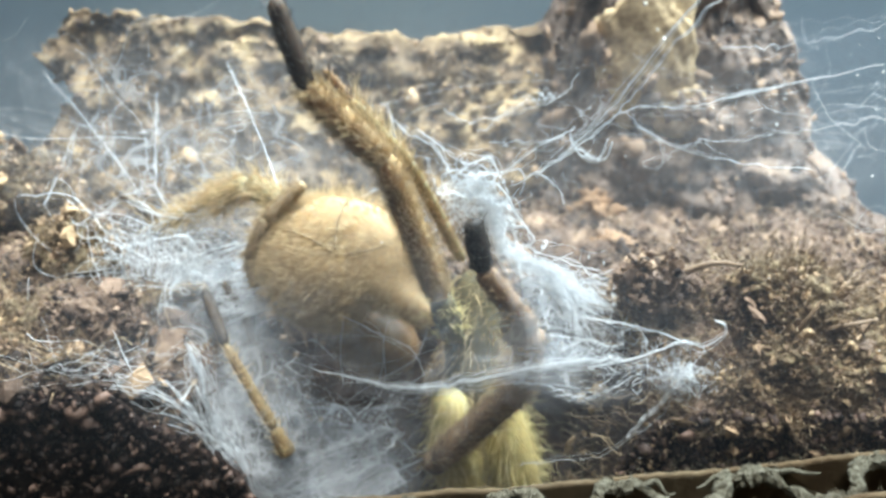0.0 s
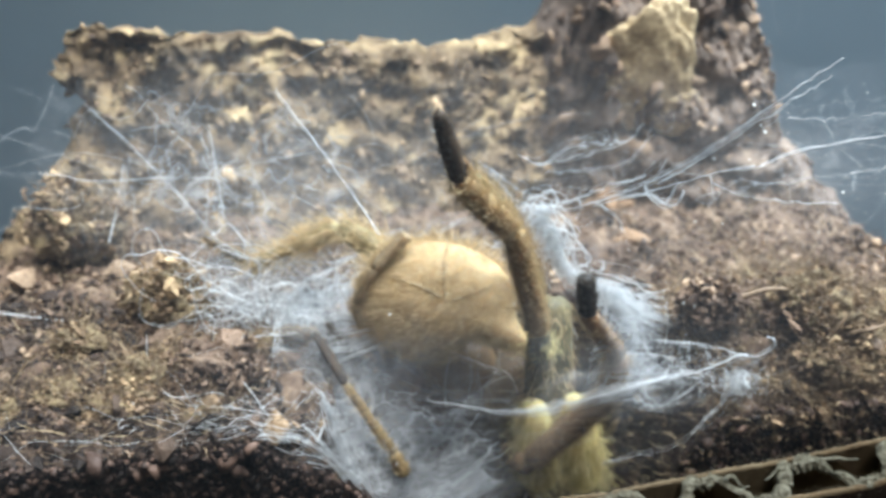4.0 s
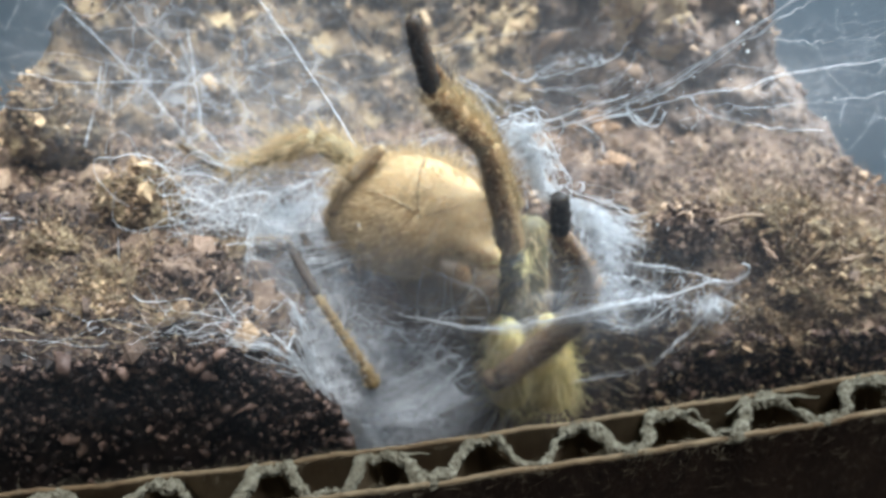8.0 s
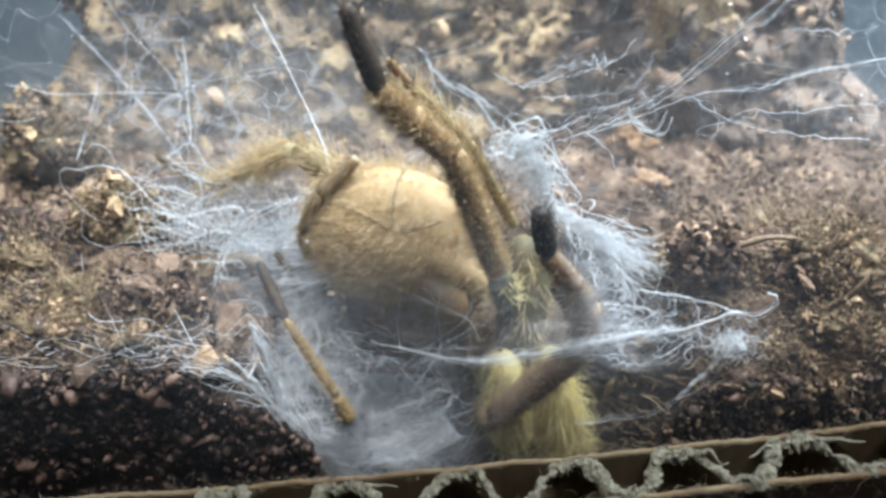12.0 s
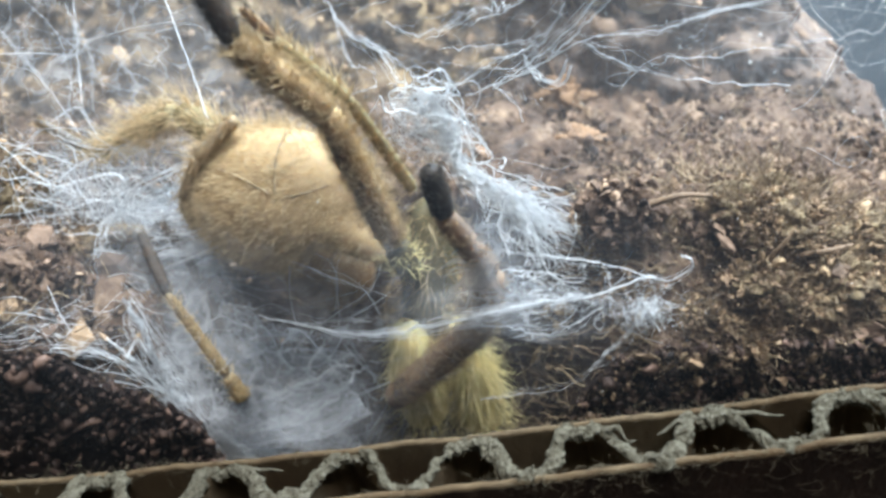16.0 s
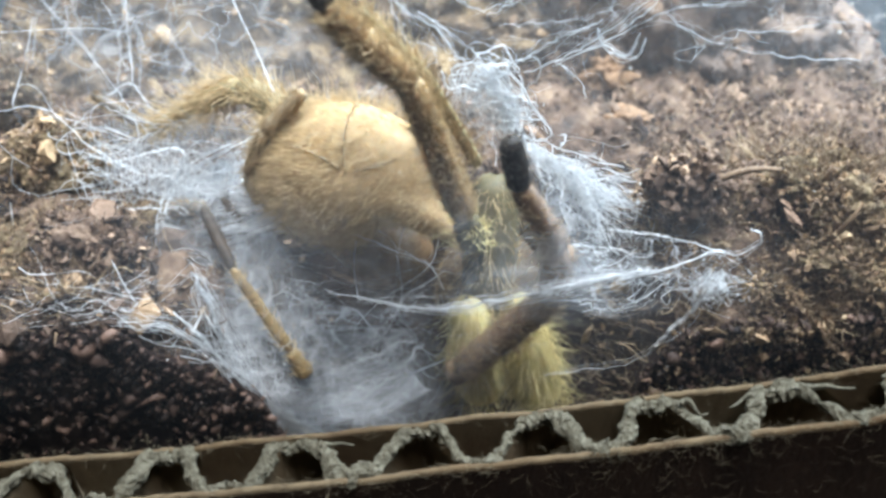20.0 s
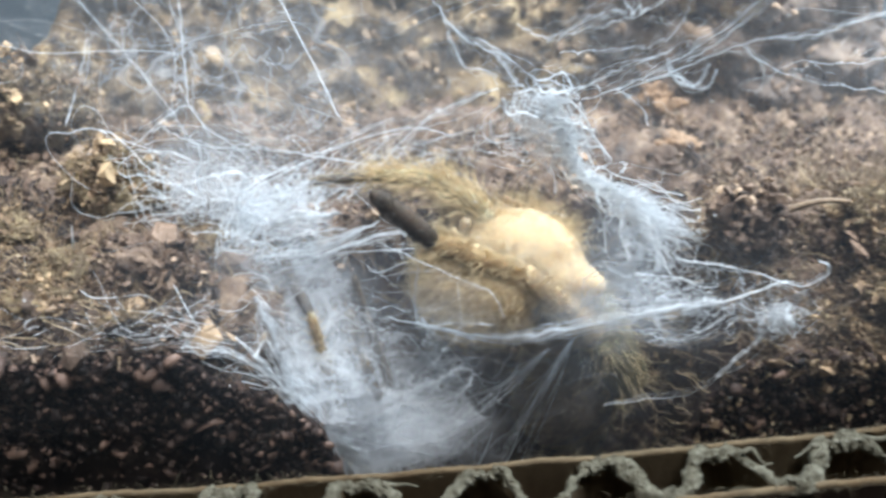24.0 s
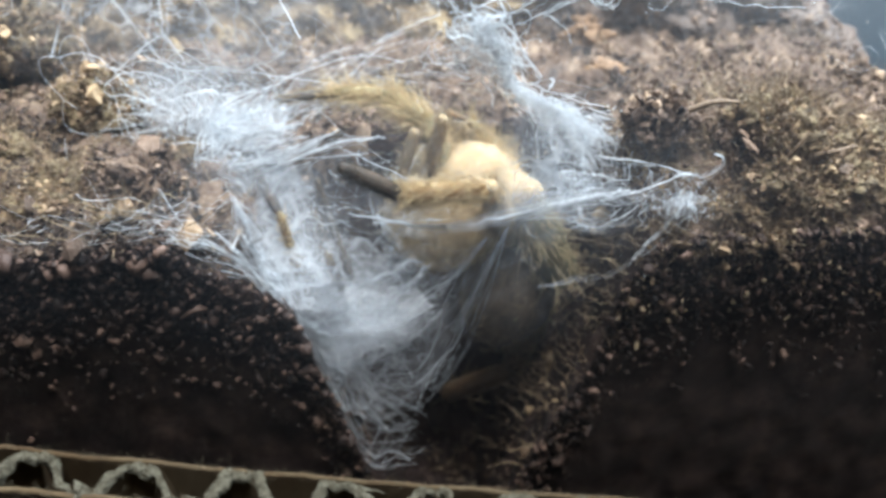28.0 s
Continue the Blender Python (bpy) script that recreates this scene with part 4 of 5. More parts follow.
    # broad swathes that lie almost flat: the near rim of the funnel, and the sheet behind the thin legs
    for rim, inner, label in (
        ([(-1.81, 0.62, 4.12), (-1.52, 0.40, 3.99), (-1.32, 0.22, 3.73), (-1.19, 0.10, 3.43), (-0.91, 0.10, 3.21), (-0.49, 0.14, 3.17), (-0.17, 0.20, 3.29)],
         [(-1.35, 0.85, 3.84), (-1.21, 0.75, 3.70), (-1.04, 0.62, 3.49), (-0.91, 0.50, 3.31), (-0.76, 0.50, 3.21), (-0.52, 0.50, 3.15), (-0.31, 0.50, 3.18)], "bright swathe of silk round the burrow's near rim"),
        ([(-1.75, 1.05, 4.17), (-1.49, 1.00, 4.24), (-1.19, 0.95, 4.25)], [(-1.52, 0.75, 4.00), (-1.30, 0.72, 3.94), (-1.01, 0.70, 3.93)], "bright sheet of silk behind the thin legs"),
    ):
        a, b = curve(rim, 60), curve(inner, 60)
        w = np.linspace(0, 1, 24)[:, None, None]
        q = a[None] * (1 - w) + b[None] * w
        q[..., 2] += 0.05 * np.sin(np.linspace(0, 14, 60))[None] * np.sin(np.pi * w[..., 0]) - 0.12 * np.sin(np.pi * w[..., 0])
        solo("silk_swathe", grid(q), ARCW, label, "web", group="silk webs")
    # loose hazy veils: centre, half width, half height, sag, lean
    for (cx, cy, cz), w, h, d, lean, weave in (((-1.3, 0.5, 3.75), 0.5, 0.35, 0.1, 0.6, GAUZE),
                                               ((-1.2, 0.25, 3.7), 0.55, 0.5, 0.1, 0.6, GAUZE), 
                                        ((-1.9, 2.0, 4.8), 1.7, 0.8, 0.2, 0.5, FILM), ((2.2, 1.2, 5.2), 1.2, 0.6, 0.3, 0.5, HAZE),
                                        ((0.6, 0.12, 4.12), 0.75, 0.14, 0.06, 0.6, FILM), ((-1.25, 0.3, 3.75), 0.5, 0.45, 0.1, 0.7, FILM), ((0.40, 0.06, 4.37), 0.32, 0.5, 0.04, 0.05, MIST), ((-0.43, 0.35, 3.93), 0.4, 0.2, 0.04, 0.3, HAZE), ((-1.44, 0.40, 3.95), 0.42, 0.5, 0.1, 0.4, MIST), ((-0.76, 0.14, 3.34), 0.75, 0.26, 0.05, 0.3, MIST), ((-1.94, 1.10, 4.15), 0.5, 0.34, 0.1, 0.8, MIST), ((0.76, 0.75, 4.13), 0.34, 0.22, 0.1, 0.8, GAUZE), ((-1.75, 1.15, 4.14), 0.6, 0.36, 0.15, 0.8, MIST), ((-1.23, 0.85, 4.26), 0.22, 0.1, 0.05, 1.6, FILM)):
        q = np.stack([cx + (u * 2 - 1) * w * (1 - 0.25 * v), cy + (v - 0.5) * 2 * h * lean + d * np.sin(3.1 * u) * np.sin(3.1 * v), cz + (v - 0.5) * 2 * h + 0.1 * np.sin(5 * u + cx)], 2)
        q[..., 1] = np.maximum(q[..., 1], 0.03)
        solo("silk_veil", grid(q), weave, "loose hazy veil of silk in the enclosure", "web", group="silk webs")
    # faint milky haze, painted as thin sheets before the burrow and the standing lumps
    for (cx, cy, cz), w, h, lean in (((-0.4, 0.05, 4.0), 2.3, 1.1, 0.02), ((0.0, 1.5, 4.7), 3.6, 1.0, 0.3), ((-0.8, 2.2, 4.9), 3.6, 1.0, 0.3)):
        q = np.stack([cx + (u * 2 - 1) * w, cy + (v - 0.5) * 2 * h * lean + 0.1 * np.sin(4 * u) * np.sin(3.1 * v) ** 2, cz + (v - 0.5) * 2 * h + 0 * u], 2)
        q[..., 1] = np.maximum(q[..., 1], 0.02)
        solo("silk_veil", grid(q), HAZE, "faint thin sheet painting a pale haze into the enclosure", "web", group="silk webs")


build_web()


def build_apron():
    """The dense sheet at the burrow's lip, which the spider draws up towards the glass."""
    a, b, c, d = [np.array(p) for p in [(-1.15, 0.05, 3.37), (-0.59, 0.35, 3.24), (-0.17, 0.35, 3.02), (-0.89, 0.05, 2.86)]]
    u, v = np.meshgrid(np.linspace(0, 1, 40), np.linspace(0, 1, 30))
    u, v = u[..., None], v[..., None]
    q = a * (1 - u) * (1 - v) + b * u * (1 - v) + c * u * v + d * (1 - u) * v
    q = q + np.array([0, 0.08, 0.10]) * np.sin(np.pi * u) * np.sin(np.pi * v) + np.array([0, 0.02, 0.02]) * np.sin(9 * u + 5 * v)
    rng = np.random.default_rng(77)
    sheet = thing("silk_apron", "dense white silk sheet at the burrow's lip", "web", tuple(q[15, 20]), "silk webs")
    part("weave", grid(q), SHEETW, sheet)
    out = []
    for k in range(240):
        i, j, w = rng.integers(0, 30), rng.integers(0, 40), rng.integers(8, 22)
        t = np.arange(w)
        ii, jj = np.clip(i + (t * rng.normal(0, 0.7)).astype(int), 0, 29), np.clip(j + (t * rng.normal(0, 0.9)).astype(int), 0, 39)
        out.append(tube(q[ii, jj] + rng.normal(0, 0.012, 3) + 0.006 * np.sin(t[:, None] * 0.7 + rng.uniform(0, 6, 3)), 0.0012 * math.exp(rng.normal(0, 0.5))))
    part("threads", join(*out), SILK, sheet, kind="stuff")
    for path in ([(0.22, 0.10, 3.98), (0.08, 0.10, 3.62), (-0.08, 0.12, 3.08)], [(0.10, 0.12, 3.88), (-0.17, 0.14, 3.49), (-0.56, 0.15, 3.13)], [(-0.57, 0.30, 3.97), (-0.49, 0.28, 3.78), (-0.40, 0.26, 3.58)]):
        line = curve(path, 30)
        fan = [tube(line + np.sin(np.linspace(0, np.pi, 30))[:, None] * rng.normal(0, 0.025, 3) + np.linspace(0, 1, 30)[:, None] * rng.normal(0, 0.05, 3), 0.0009) for _ in range(13)]
        part("stay", join(*fan), SILK, sheet, "hazy fan of taut threads")
    return sheet


APRON = build_apron()
strand([(-0.58, 0.40, 4.23), (-0.60, 0.40, 4.02), (-0.59, 0.38, 3.82)], 0.0035, 24, 4, 61, "short thread hanging before the spider's head", 0.02)
strand([(-0.79, 0.42, 4.39), (-0.40, 0.38, 4.18), (-0.20, 0.36, 4.09), (-0.12, 0.34, 3.92)], 0.003, 30, 5, 62, "fine thread stretched before the spider's head", 0.02)
strand([(-0.58, 0.36, 3.85), (-0.34, 0.36, 3.86), (-0.17, 0.36, 3.85)], 0.003, 24, 4, 63, "fine thread stretched before the spider's head", 0.015)
strand([(-2.45, 0.70, 4.34), (-2.46, 0.65, 4.12), (-2.46, 0.60, 3.92)], 0.0035, 24, 8, 64, "upright thread standing on the soil", 0.012)
strand([(-2.70, 0.60, 4.21), (-2.71, 0.55, 4.04), (-2.72, 0.50, 3.86)], 0.0025, 24, 4, 65, "upright thread standing on the soil", 0.01)
strand([(-2.67, 2.30, 4.77), (-2.81, 2.20, 4.35), (-2.97, 2.10, 3.98)], 0.005, 30, 10, 66, "glossy upright silk strand beside the burrow", 0.02)
strand([(-2.69, 2.30, 4.50), (-2.70, 2.20, 4.26), (-2.76, 2.10, 3.89)], 0.0025, 30, 5, 67, "fine upright silk strand beside the burrow", 0.02)
strand([(-2.17, 2.40, 4.94), (-2.10, 2.30, 4.76), (-2.02, 2.20, 4.61), (-2.06, 2.10, 4.30)], 0.004, 40, 24, 68, "frayed silk strand before the peat lump", 0.05)
strand([(-2.34, 1.30, 4.39), (-2.11, 1.40, 4.55), (-1.96, 1.60, 4.58), (-1.80, 1.40, 4.46)], 0.003, 40, 12, 69, "slack silk strand above the tangle", 0.04)
strand([(-2.04, 1.30, 4.59), (-1.79, 1.20, 4.53), (-1.38, 1.10, 4.55), (-0.84, 1.00, 4.50)], 0.0035, 50, 10, 70, "long silk strand from the tangle to the spider", 0.02)
# bright patch of silk behind the thin legs, threads round the knot, and the hazy arc before the bark
strand([(-1.42, 0.85, 4.20), (-1.25, 0.80, 4.29), (-1.09, 0.75, 4.33), (-1.00, 0.70, 4.39)], 0.009, 40, 50, 41, "bright fold of silk behind the thin legs", 0.05)
strand([(-0.45, 2.20, 5.01), (-0.30, 1.90, 4.90), (-0.08, 1.60, 4.87), (0.03, 1.40, 4.79), (0.21, 1.30, 4.76)], 0.0035, 50, 26, 42, "silk threads running down to the knot", 0.05)
strand([(-0.54, 1.20, 4.66), (-0.34, 1.25, 4.75), (-0.10, 1.30, 4.81)], 0.004, 40, 18, 43, "bright silk strand behind the raised leg", 0.03)
strand([(-0.10, 1.30, 4.81), (-0.13, 1.40, 4.87), (-0.28, 1.70, 4.79), (-0.39, 2.10, 4.94)], 0.0025, 40, 14, 44, "fine silk threads above the knot", 0.05)
strand([(0.28, 1.50, 4.93), (0.52, 1.50, 4.96), (0.81, 1.50, 4.98), (0.95, 1.45, 5.12), (0.96, 1.40, 5.28)], 0.002, 50, 14, 45, "hazy arc of silk before the bark lump", 0.06)
strand([(-0.03, 1.20, 5.24), (0.13, 1.20, 5.17), (0.40, 1.15, 5.24), (0.64, 1.10, 5.34), (0.75, 1.05, 5.52)], 0.003, 50, 8, 46, "bright frayed silk before the bark lump", 0.05)
strand([(0.34, 1.30, 4.78), (0.52, 1.00, 5.07), (0.71, 0.80, 5.26)], 0.005, 40, 10, 47, "bright silk strand rising from the knot", 0.03)
strand([(0.66, 0.70, 5.26), (0.72, 0.70, 5.14), (0.84, 0.70, 5.12), (0.88, 0.70, 5.23)], 0.006, 30, 12, 48, "curl of silk hanging from a strand", 0.03)
strand([(-1.76, 0.70, 4.19), (-1.44, 0.65, 4.13), (-1.05, 0.60, 4.25), (-0.78, 0.60, 4.40)], 0.006, 40, 50, 49, "bright taut silk strand over the burrow", 0.04)
strand([(-1.41, 0.60, 4.04), (-1.08, 0.55, 4.22), (-0.78, 0.55, 4.33), (-0.49, 0.55, 4.36)], 0.005, 40, 50, 50, "bright taut silk strand over the burrow", 0.04)
strand([(-1.41, 0.20, 4.22), (-1.33, 0.15, 3.95), (-1.25, 0.08, 3.64), (-1.15, 0.05, 3.35)], 0.006, 50, 90, 51, "dense silk fold down the burrow's near wall", 0.07)
strand([(-1.52, 0.12, 4.02), (-1.37, 0.08, 3.81), (-1.25, 0.05, 3.58), (-1.16, 0.04, 3.38)], 0.007, 50, 60, 52, "bright silk edge along the near soil", 0.04)
strand([(-1.16, 0.10, 3.24), (-0.80, 0.14, 3.28), (-0.48, 0.20, 3.34), (-0.22, 0.30, 3.55)], 0.004, 50, 80, 53, "silk threads along the burrow's floor", 0.08)
strand([(-0.86, 0.20, 3.40), (-0.54, 0.25, 3.52), (-0.28, 0.30, 3.60)], 0.003, 40, 50, 54, "silk threads along the burrow's floor", 0.09)
strand([(-0.75, 0.25, 4.02), (-0.25, 0.1, 4.0), (-0.03, 0.07, 4.03), (0.3, 0.03, 4.13), (0.6, 0.04, 4.2), (0.95, 0.15, 4.16)], 0.004, 50, 70, 1, "thick glossy silk strand across the burrow", 0.035)
strand([(0.3, 0.03, 4.12), (0.6, 0.06, 4.17), (0.85, 0.12, 4.18), (1.0, 0.2, 4.12)], 0.003, 50, 60, 21, "fanned silk strand stretched over the burrow's edge", 0.07)
strand([(0.78, 0.15, 4.10), (1.07, 0.15, 4.18), (1.27, 0.15, 4.27), (1.39, 0.15, 4.24), (1.49, 0.15, 4.31), (1.49, 0.15, 4.37), (1.43, 0.15, 4.41)], 0.007, 50, 10, 2, "curled silk strand hooked on the soil", 0.02)
strand([(0.55, 0.1, 4.02), (0.75, 0.1, 3.94), (0.9, 0.12, 3.98), (1.1, 0.2, 4.06)], 0.004, 40, 14, 22, "loose silk strand at the burrow's edge", 0.04)
strand([(0.73, 0.25, 4.36), (1.04, 0.20, 4.33), (1.33, 0.15, 4.26)], 0.005, 30, 8, 23, "short taut silk strand by the clod", 0.02)
strand([(0.42, 1.46, 4.65), (0.6, 1.15, 4.9), (0.74, 0.88, 5.15), (0.9, 0.5, 5.55), (1.08, 0.15, 6.02), (1.3, 0.03, 6.3)], 0.005, 70, 9, 3, "long bright silk strand rising to the glass", 0.03)
strand([(0.80, 0.8, 5.2), (0.95, 0.55, 5.5), (1.12, 0.2, 5.95), (1.3, 0.05, 6.2)], 0.004, 50, 7, 24, "bright silk strand rising to the glass", 0.04)
strand([(0.55, 1.2, 4.82), (0.74, 0.7, 5.2), (0.88, 0.34, 5.49), (1.2, 0.4, 5.5), (1.54, 0.49, 5.55), (2.1, 0.3, 5.75)], 0.004, 60, 10, 4, "bright silk strand stretched to the glass", 0.03)
strand([(0.66, 1.0, 5.0), (0.72, 0.7, 5.17), (0.78, 0.62, 5.14), (0.86, 0.6, 5.15), (0.88, 0.6, 5.24)], 0.007, 30, 6, 5, "short curl of silk hanging from a strand", 0.02)
strand([(0.56, 1.2, 4.85), (0.66, 1.05, 4.82), (0.72, 1.0, 4.72)], 0.0045, 24, 4, 25, "short curl of silk hanging over the soil", 0.02)
strand([(0.40, 1.35, 4.62), (0.42, 1.2, 4.5), (0.46, 1.1, 4.4)], 0.005, 24, 4, 26, "short thread of silk hanging from the knot", 0.02)
strand([(0.88, 0.34, 5.49), (1.1, 0.5, 5.3), (1.5, 0.6, 5.15), (2.0, 0.6, 5.1)], 0.003, 50, 6, 6, "fine silk strand before the bark lump", 0.04)
strand([(1.35, 0.4, 5.8), (1.7, 0.3, 5.85), (2.2, 0.2, 6.0)], 0.0025, 40, 8, 27, "fine fan of silk stretched to the glass", 0.08)
strand([(1.3, 0.7, 5.2), (1.8, 0.6, 5.3), (2.4, 0.4, 5.5)], 0.0025, 40, 8, 28, "fine fan of silk stretched to the glass", 0.08)
strand([(0.2, 1.5, 5.0), (0.45, 1.3, 5.25), (0.62, 1.0, 5.4)], 0.003, 40, 10, 29, "hazy band of silk before the bark lump", 0.09)
strand([(-0.2, 1.6, 5.0), (0.05, 1.5, 4.85), (0.2, 1.4, 4.72)], 0.004, 40, 10, 30, "silk strand running up from the knot", 0.04)
strand([(-1.59, 2.46, 5.22), (-1.25, 1.6, 5.05), (-0.98, 0.86, 4.88)], 0.005, 40, 4, 7, "straight silk strand down to the spider", 0.012)
strand([(-2.74, 2.37, 4.7), (-2.78, 2.15, 4.5), (-2.84, 1.9, 4.3)], 0.006, 30, 5, 8, "glossy upright silk strand beside the burrow", 0.01)
strand([(-3.0, 2.6, 5.1), (-2.6, 2.3, 4.8), (-2.2, 1.9, 4.5), (-1.9, 1.5, 4.3)], 0.0028, 40, 30, 31, "long slanting silk strand before the peat lump", 0.02)
strand([(-2.1, 2.4, 5.0), (-2.05, 2.1, 4.75), (-2.0, 1.8, 4.5)], 0.004, 30, 12, 9, "upright silk strand before the peat lump", 0.03)
strand([(-3.6, 1.4, 4.1), (-3.0, 1.25, 4.08), (-2.4, 1.1, 4.12), (-1.7, 0.95, 4.25)], 0.0055, 60, 10, 10, "long silk strand over the soil", 0.03)
strand([(-2.2, 0.08, 3.95), (-1.81, 0.04, 4.03), (-1.5, 0.06, 3.92), (-1.2, 0.08, 3.55)], 0.005, 40, 26, 11, "bright silk strand along the burrow's rim", 0.04)
strand([(-1.6, 0.7, 4.1), (-1.1, 0.55, 4.22), (-0.6, 0.5, 4.28)], 0.0028, 40, 16, 12, "bright taut silk strand over the burrow", 0.02)
strand([(-1.5, 0.75, 4.15), (-1.1, 0.6, 4.33), (-0.95, 0.55, 4.38)], 0.0025, 40, 16, 32, "bright taut silk strand over the burrow", 0.02)
strand([(1.28, 0.10, 4.08), (1.20, 0.08, 3.95), (1.08, 0.05, 3.82), (1.00, 0.04, 3.71)], 0.006, 40, 30, 33, "frayed silk strand falling from the tuft to the glass", 0.03)
strand([(0.42, 0.05, 3.52), (0.6, 0.05, 3.55), (0.9, 0.05, 3.6), (1.2, 0.1, 3.85), (1.4, 0.4, 4.0)], 0.0025, 50, 6, 13, "fine silk strand before the dark soil", 0.03)


# ---- the front glass, with specks of dirt ----
def make_glass():
    m = Mat("clear_glass")
    clear, gloss, mixer = m.node("ShaderNodeBsdfTransparent"), m.node("ShaderNodeBsdfGlossy"), m.node("ShaderNodeMixShader")
    gloss.inputs["Roughness"].default_value = 0.02
    mixer.inputs[0].default_value = 0.012
    # thin dust film that also stands in for veiling glare over the dark parts
    dust_glare, hazed = m.node("ShaderNodeBsdfTranslucent"), m.node("ShaderNodeMixShader")
    dust_glare.inputs["Color"].default_value = (0.8, 0.84, 0.9, 1)
    m.link(m.grey(m.noise(0.5, 5, 0.6), 0.3, 0.7, 0.004, 0.013), hazed.inputs[0])
    m.link(clear.outputs[0], hazed.inputs[1])
    m.link(dust_glare.outputs[0], hazed.inputs[2])
    m.link(hazed.outputs[0], mixer.inputs[1])
    m.link(gloss.outputs[0], mixer.inputs[2])
    m.link(mixer.outputs[0], m.out.inputs["Surface"])
    return m.m


pane = solo("glass_pane", box((-9, -0.24, 0.0), (9, -0.04, 7.6)), make_glass(), "clear front glass of the enclosure", "glass", kind="structure", smooth=False)
pane.visible_shadow = False
_g = np.random.default_rng(8)
_p = np.stack([np.concatenate([_g.normal(1.5, 0.5, 80), _g.uniform(-2.5, 2.5, 40)]), np.full(120, -0.035), np.concatenate([_g.normal(5.7, 0.3, 80), _g.uniform(3.6, 6.4, 40)])], 1)
solo("dust_specks", crumbs(_p, np.exp(_g.normal(-5.6, 0.4, 120)), _g), LITTER, "tiny pale specks of dirt on the glass", "dirt", kind="stuff")


# ---- the spider ----
SPIDER = thing("spider", "golden-haired spider with dark-tipped legs in a silk burrow", "spider", (0.0, 0.6, 2.4))


def setae(roots, ways, lengths, width, material, parent, rng, label=""):
    return part("setae", blades(roots, ways, lengths, width, 0.3, rng), material, parent, label, local=True)


def segment(name, length, r0, rm, r1, material, seed, hairs=260, hair=0.12, hairmat=None, label="", width=0.0022):
    """A leg segment along its own z, with bristles."""
    rng = np.random.default_rng(seed)
    prof = [(0.0, 0.15), (0.02, 0.6), (0.07, 0.95), (0.18, 1.0), (0.35, 1.0), (0.5, 1.0), (0.65, 1.0), (0.82, 1.0), (0.93, 0.92), (0.98, 0.6), (1.0, 0.15)]
    sides, rows = 16, []
    for u, k in prof:
        r = np.interp(u, [0, 0.5, 1], [r0, rm, r1]) * k
        ang = np.linspace(0, 2 * np.pi, sides + 1)
        bumpy = np.array([1 + 0.10 * noise.noise(Vector((math.cos(a) * 2, math.sin(a) * 2, u * 5 + seed))) for a in ang[:-1]])
        bumpy = np.append(bumpy, bumpy[0])
        rows.append(np.stack([np.cos(ang) * r * bumpy, np.sin(ang) * r * bumpy, np.full(sides + 1, u * length)], 1))
    ob = part(name, grid(np.array(rows)[::-1]), material, SPIDER, label, local=True)
    if hairs:
        u, a = rng.uniform(0.03, 0.99, hairs), rng.uniform(0, 6.283, hairs)
        r = np.interp(u, [0, 0.5, 1], [r0, rm, r1]) * 0.95
        out = np.stack([np.cos(a), np.sin(a), np.zeros(hairs)], 1)
        roots = out * r[:, None] + np.stack([np.zeros(hairs), np.zeros(hairs), u * length], 1)
        ways = out * 0.7 + np.array([0, 0, 0.8]) + rng.normal(0, 0.2, (hairs, 3))
        setae(roots, ways / np.linalg.norm(ways, axis=1)[:, None], rng.uniform(0.4, 1.2, hairs) * hair, width, hairmat or SETAB, ob, rng)
    return ob


def shell(name, radii, material, seed, groove=0.0, hairs=1500, hair=0.09, hairmat=None, label="", width=0.0018, edge=None):
    """A rounded body part facing its own -y, with grooves that run out from a pit on that side; edge: how its outline swells and dips round the rim."""
    rng = np.random.default_rng(seed)
    rows = []
    R = np.array(radii)
    for th in np.linspace(0.02, np.pi - 0.02, 40):
        row = []
        for ph in np.linspace(0, 2 * np.pi, 121):
            d = np.array([math.sin(th) * math.cos(ph), -math.cos(th), math.sin(th) * math.sin(ph)])
            k = 1 + 0.05 * noise.noise(Vector(d * 2.0) + Vector((seed, 0, 0)))
            if th < 1.7:
                star = max(0.0, math.cos(4 * ph + 0.6)) ** 8 * math.sin(min(th * 1.6, np.pi))
                k -= groove * (star + 1.3 * math.exp(-(th / 0.16) ** 2))
            if edge:
                e = 1 + (edge(ph) - 1) * math.sin(th) ** 3
                k = k * np.array([e, 1.0, e])
            row.append(d * R * k)
        rows.append(row)
    ob = part(name, grid(np.array(rows)), material, SPIDER, label, local=True)
    if hairs:
        d = rng.normal(0, 1, (hairs, 3))
        d /= np.linalg.norm(d, axis=1)[:, None]
        roots = d * R * 0.985
        if edge:
            e = 1 + (np.array([edge(a) for a in np.arctan2(d[:, 2], d[:, 0])]) - 1) * (1 - d[:, 1] ** 2) ** 1.5
            roots = roots * np.stack([e, 1 + 0 * e, e], 1)
        ways = d / R
        ways /= np.linalg.norm(ways, axis=1)[:, None]
        tang = np.cross(ways, np.array([0.2, 1.0, 0.1]))
        ways = ways * 0.5 + np.array([-0.75, 0.0, -0.35]) + rng.normal(0, 0.2, (hairs, 3)) + 0.0 * tang
        setae(roots, ways / np.linalg.norm(ways, axis=1)[:, None], rng.uniform(0.4, 1.2, hairs) * hair, width, hairmat or SETA, ob, rng)
    return ob


def carapace_edge(ph):
    """The outline of the carapace: a notch over the head and a lobe beside it."""
    bump = lambda at, wide: math.exp(-(((ph - radians(at) + math.pi) % (2 * math.pi) - math.pi) / radians(wide)) ** 2)
    return 1 - 0.36 * bump(-52, 15) + 0.34 * bump(-27, 14) - 0.08 * bump(70, 30) + 0.05 * bump(-120, 30)


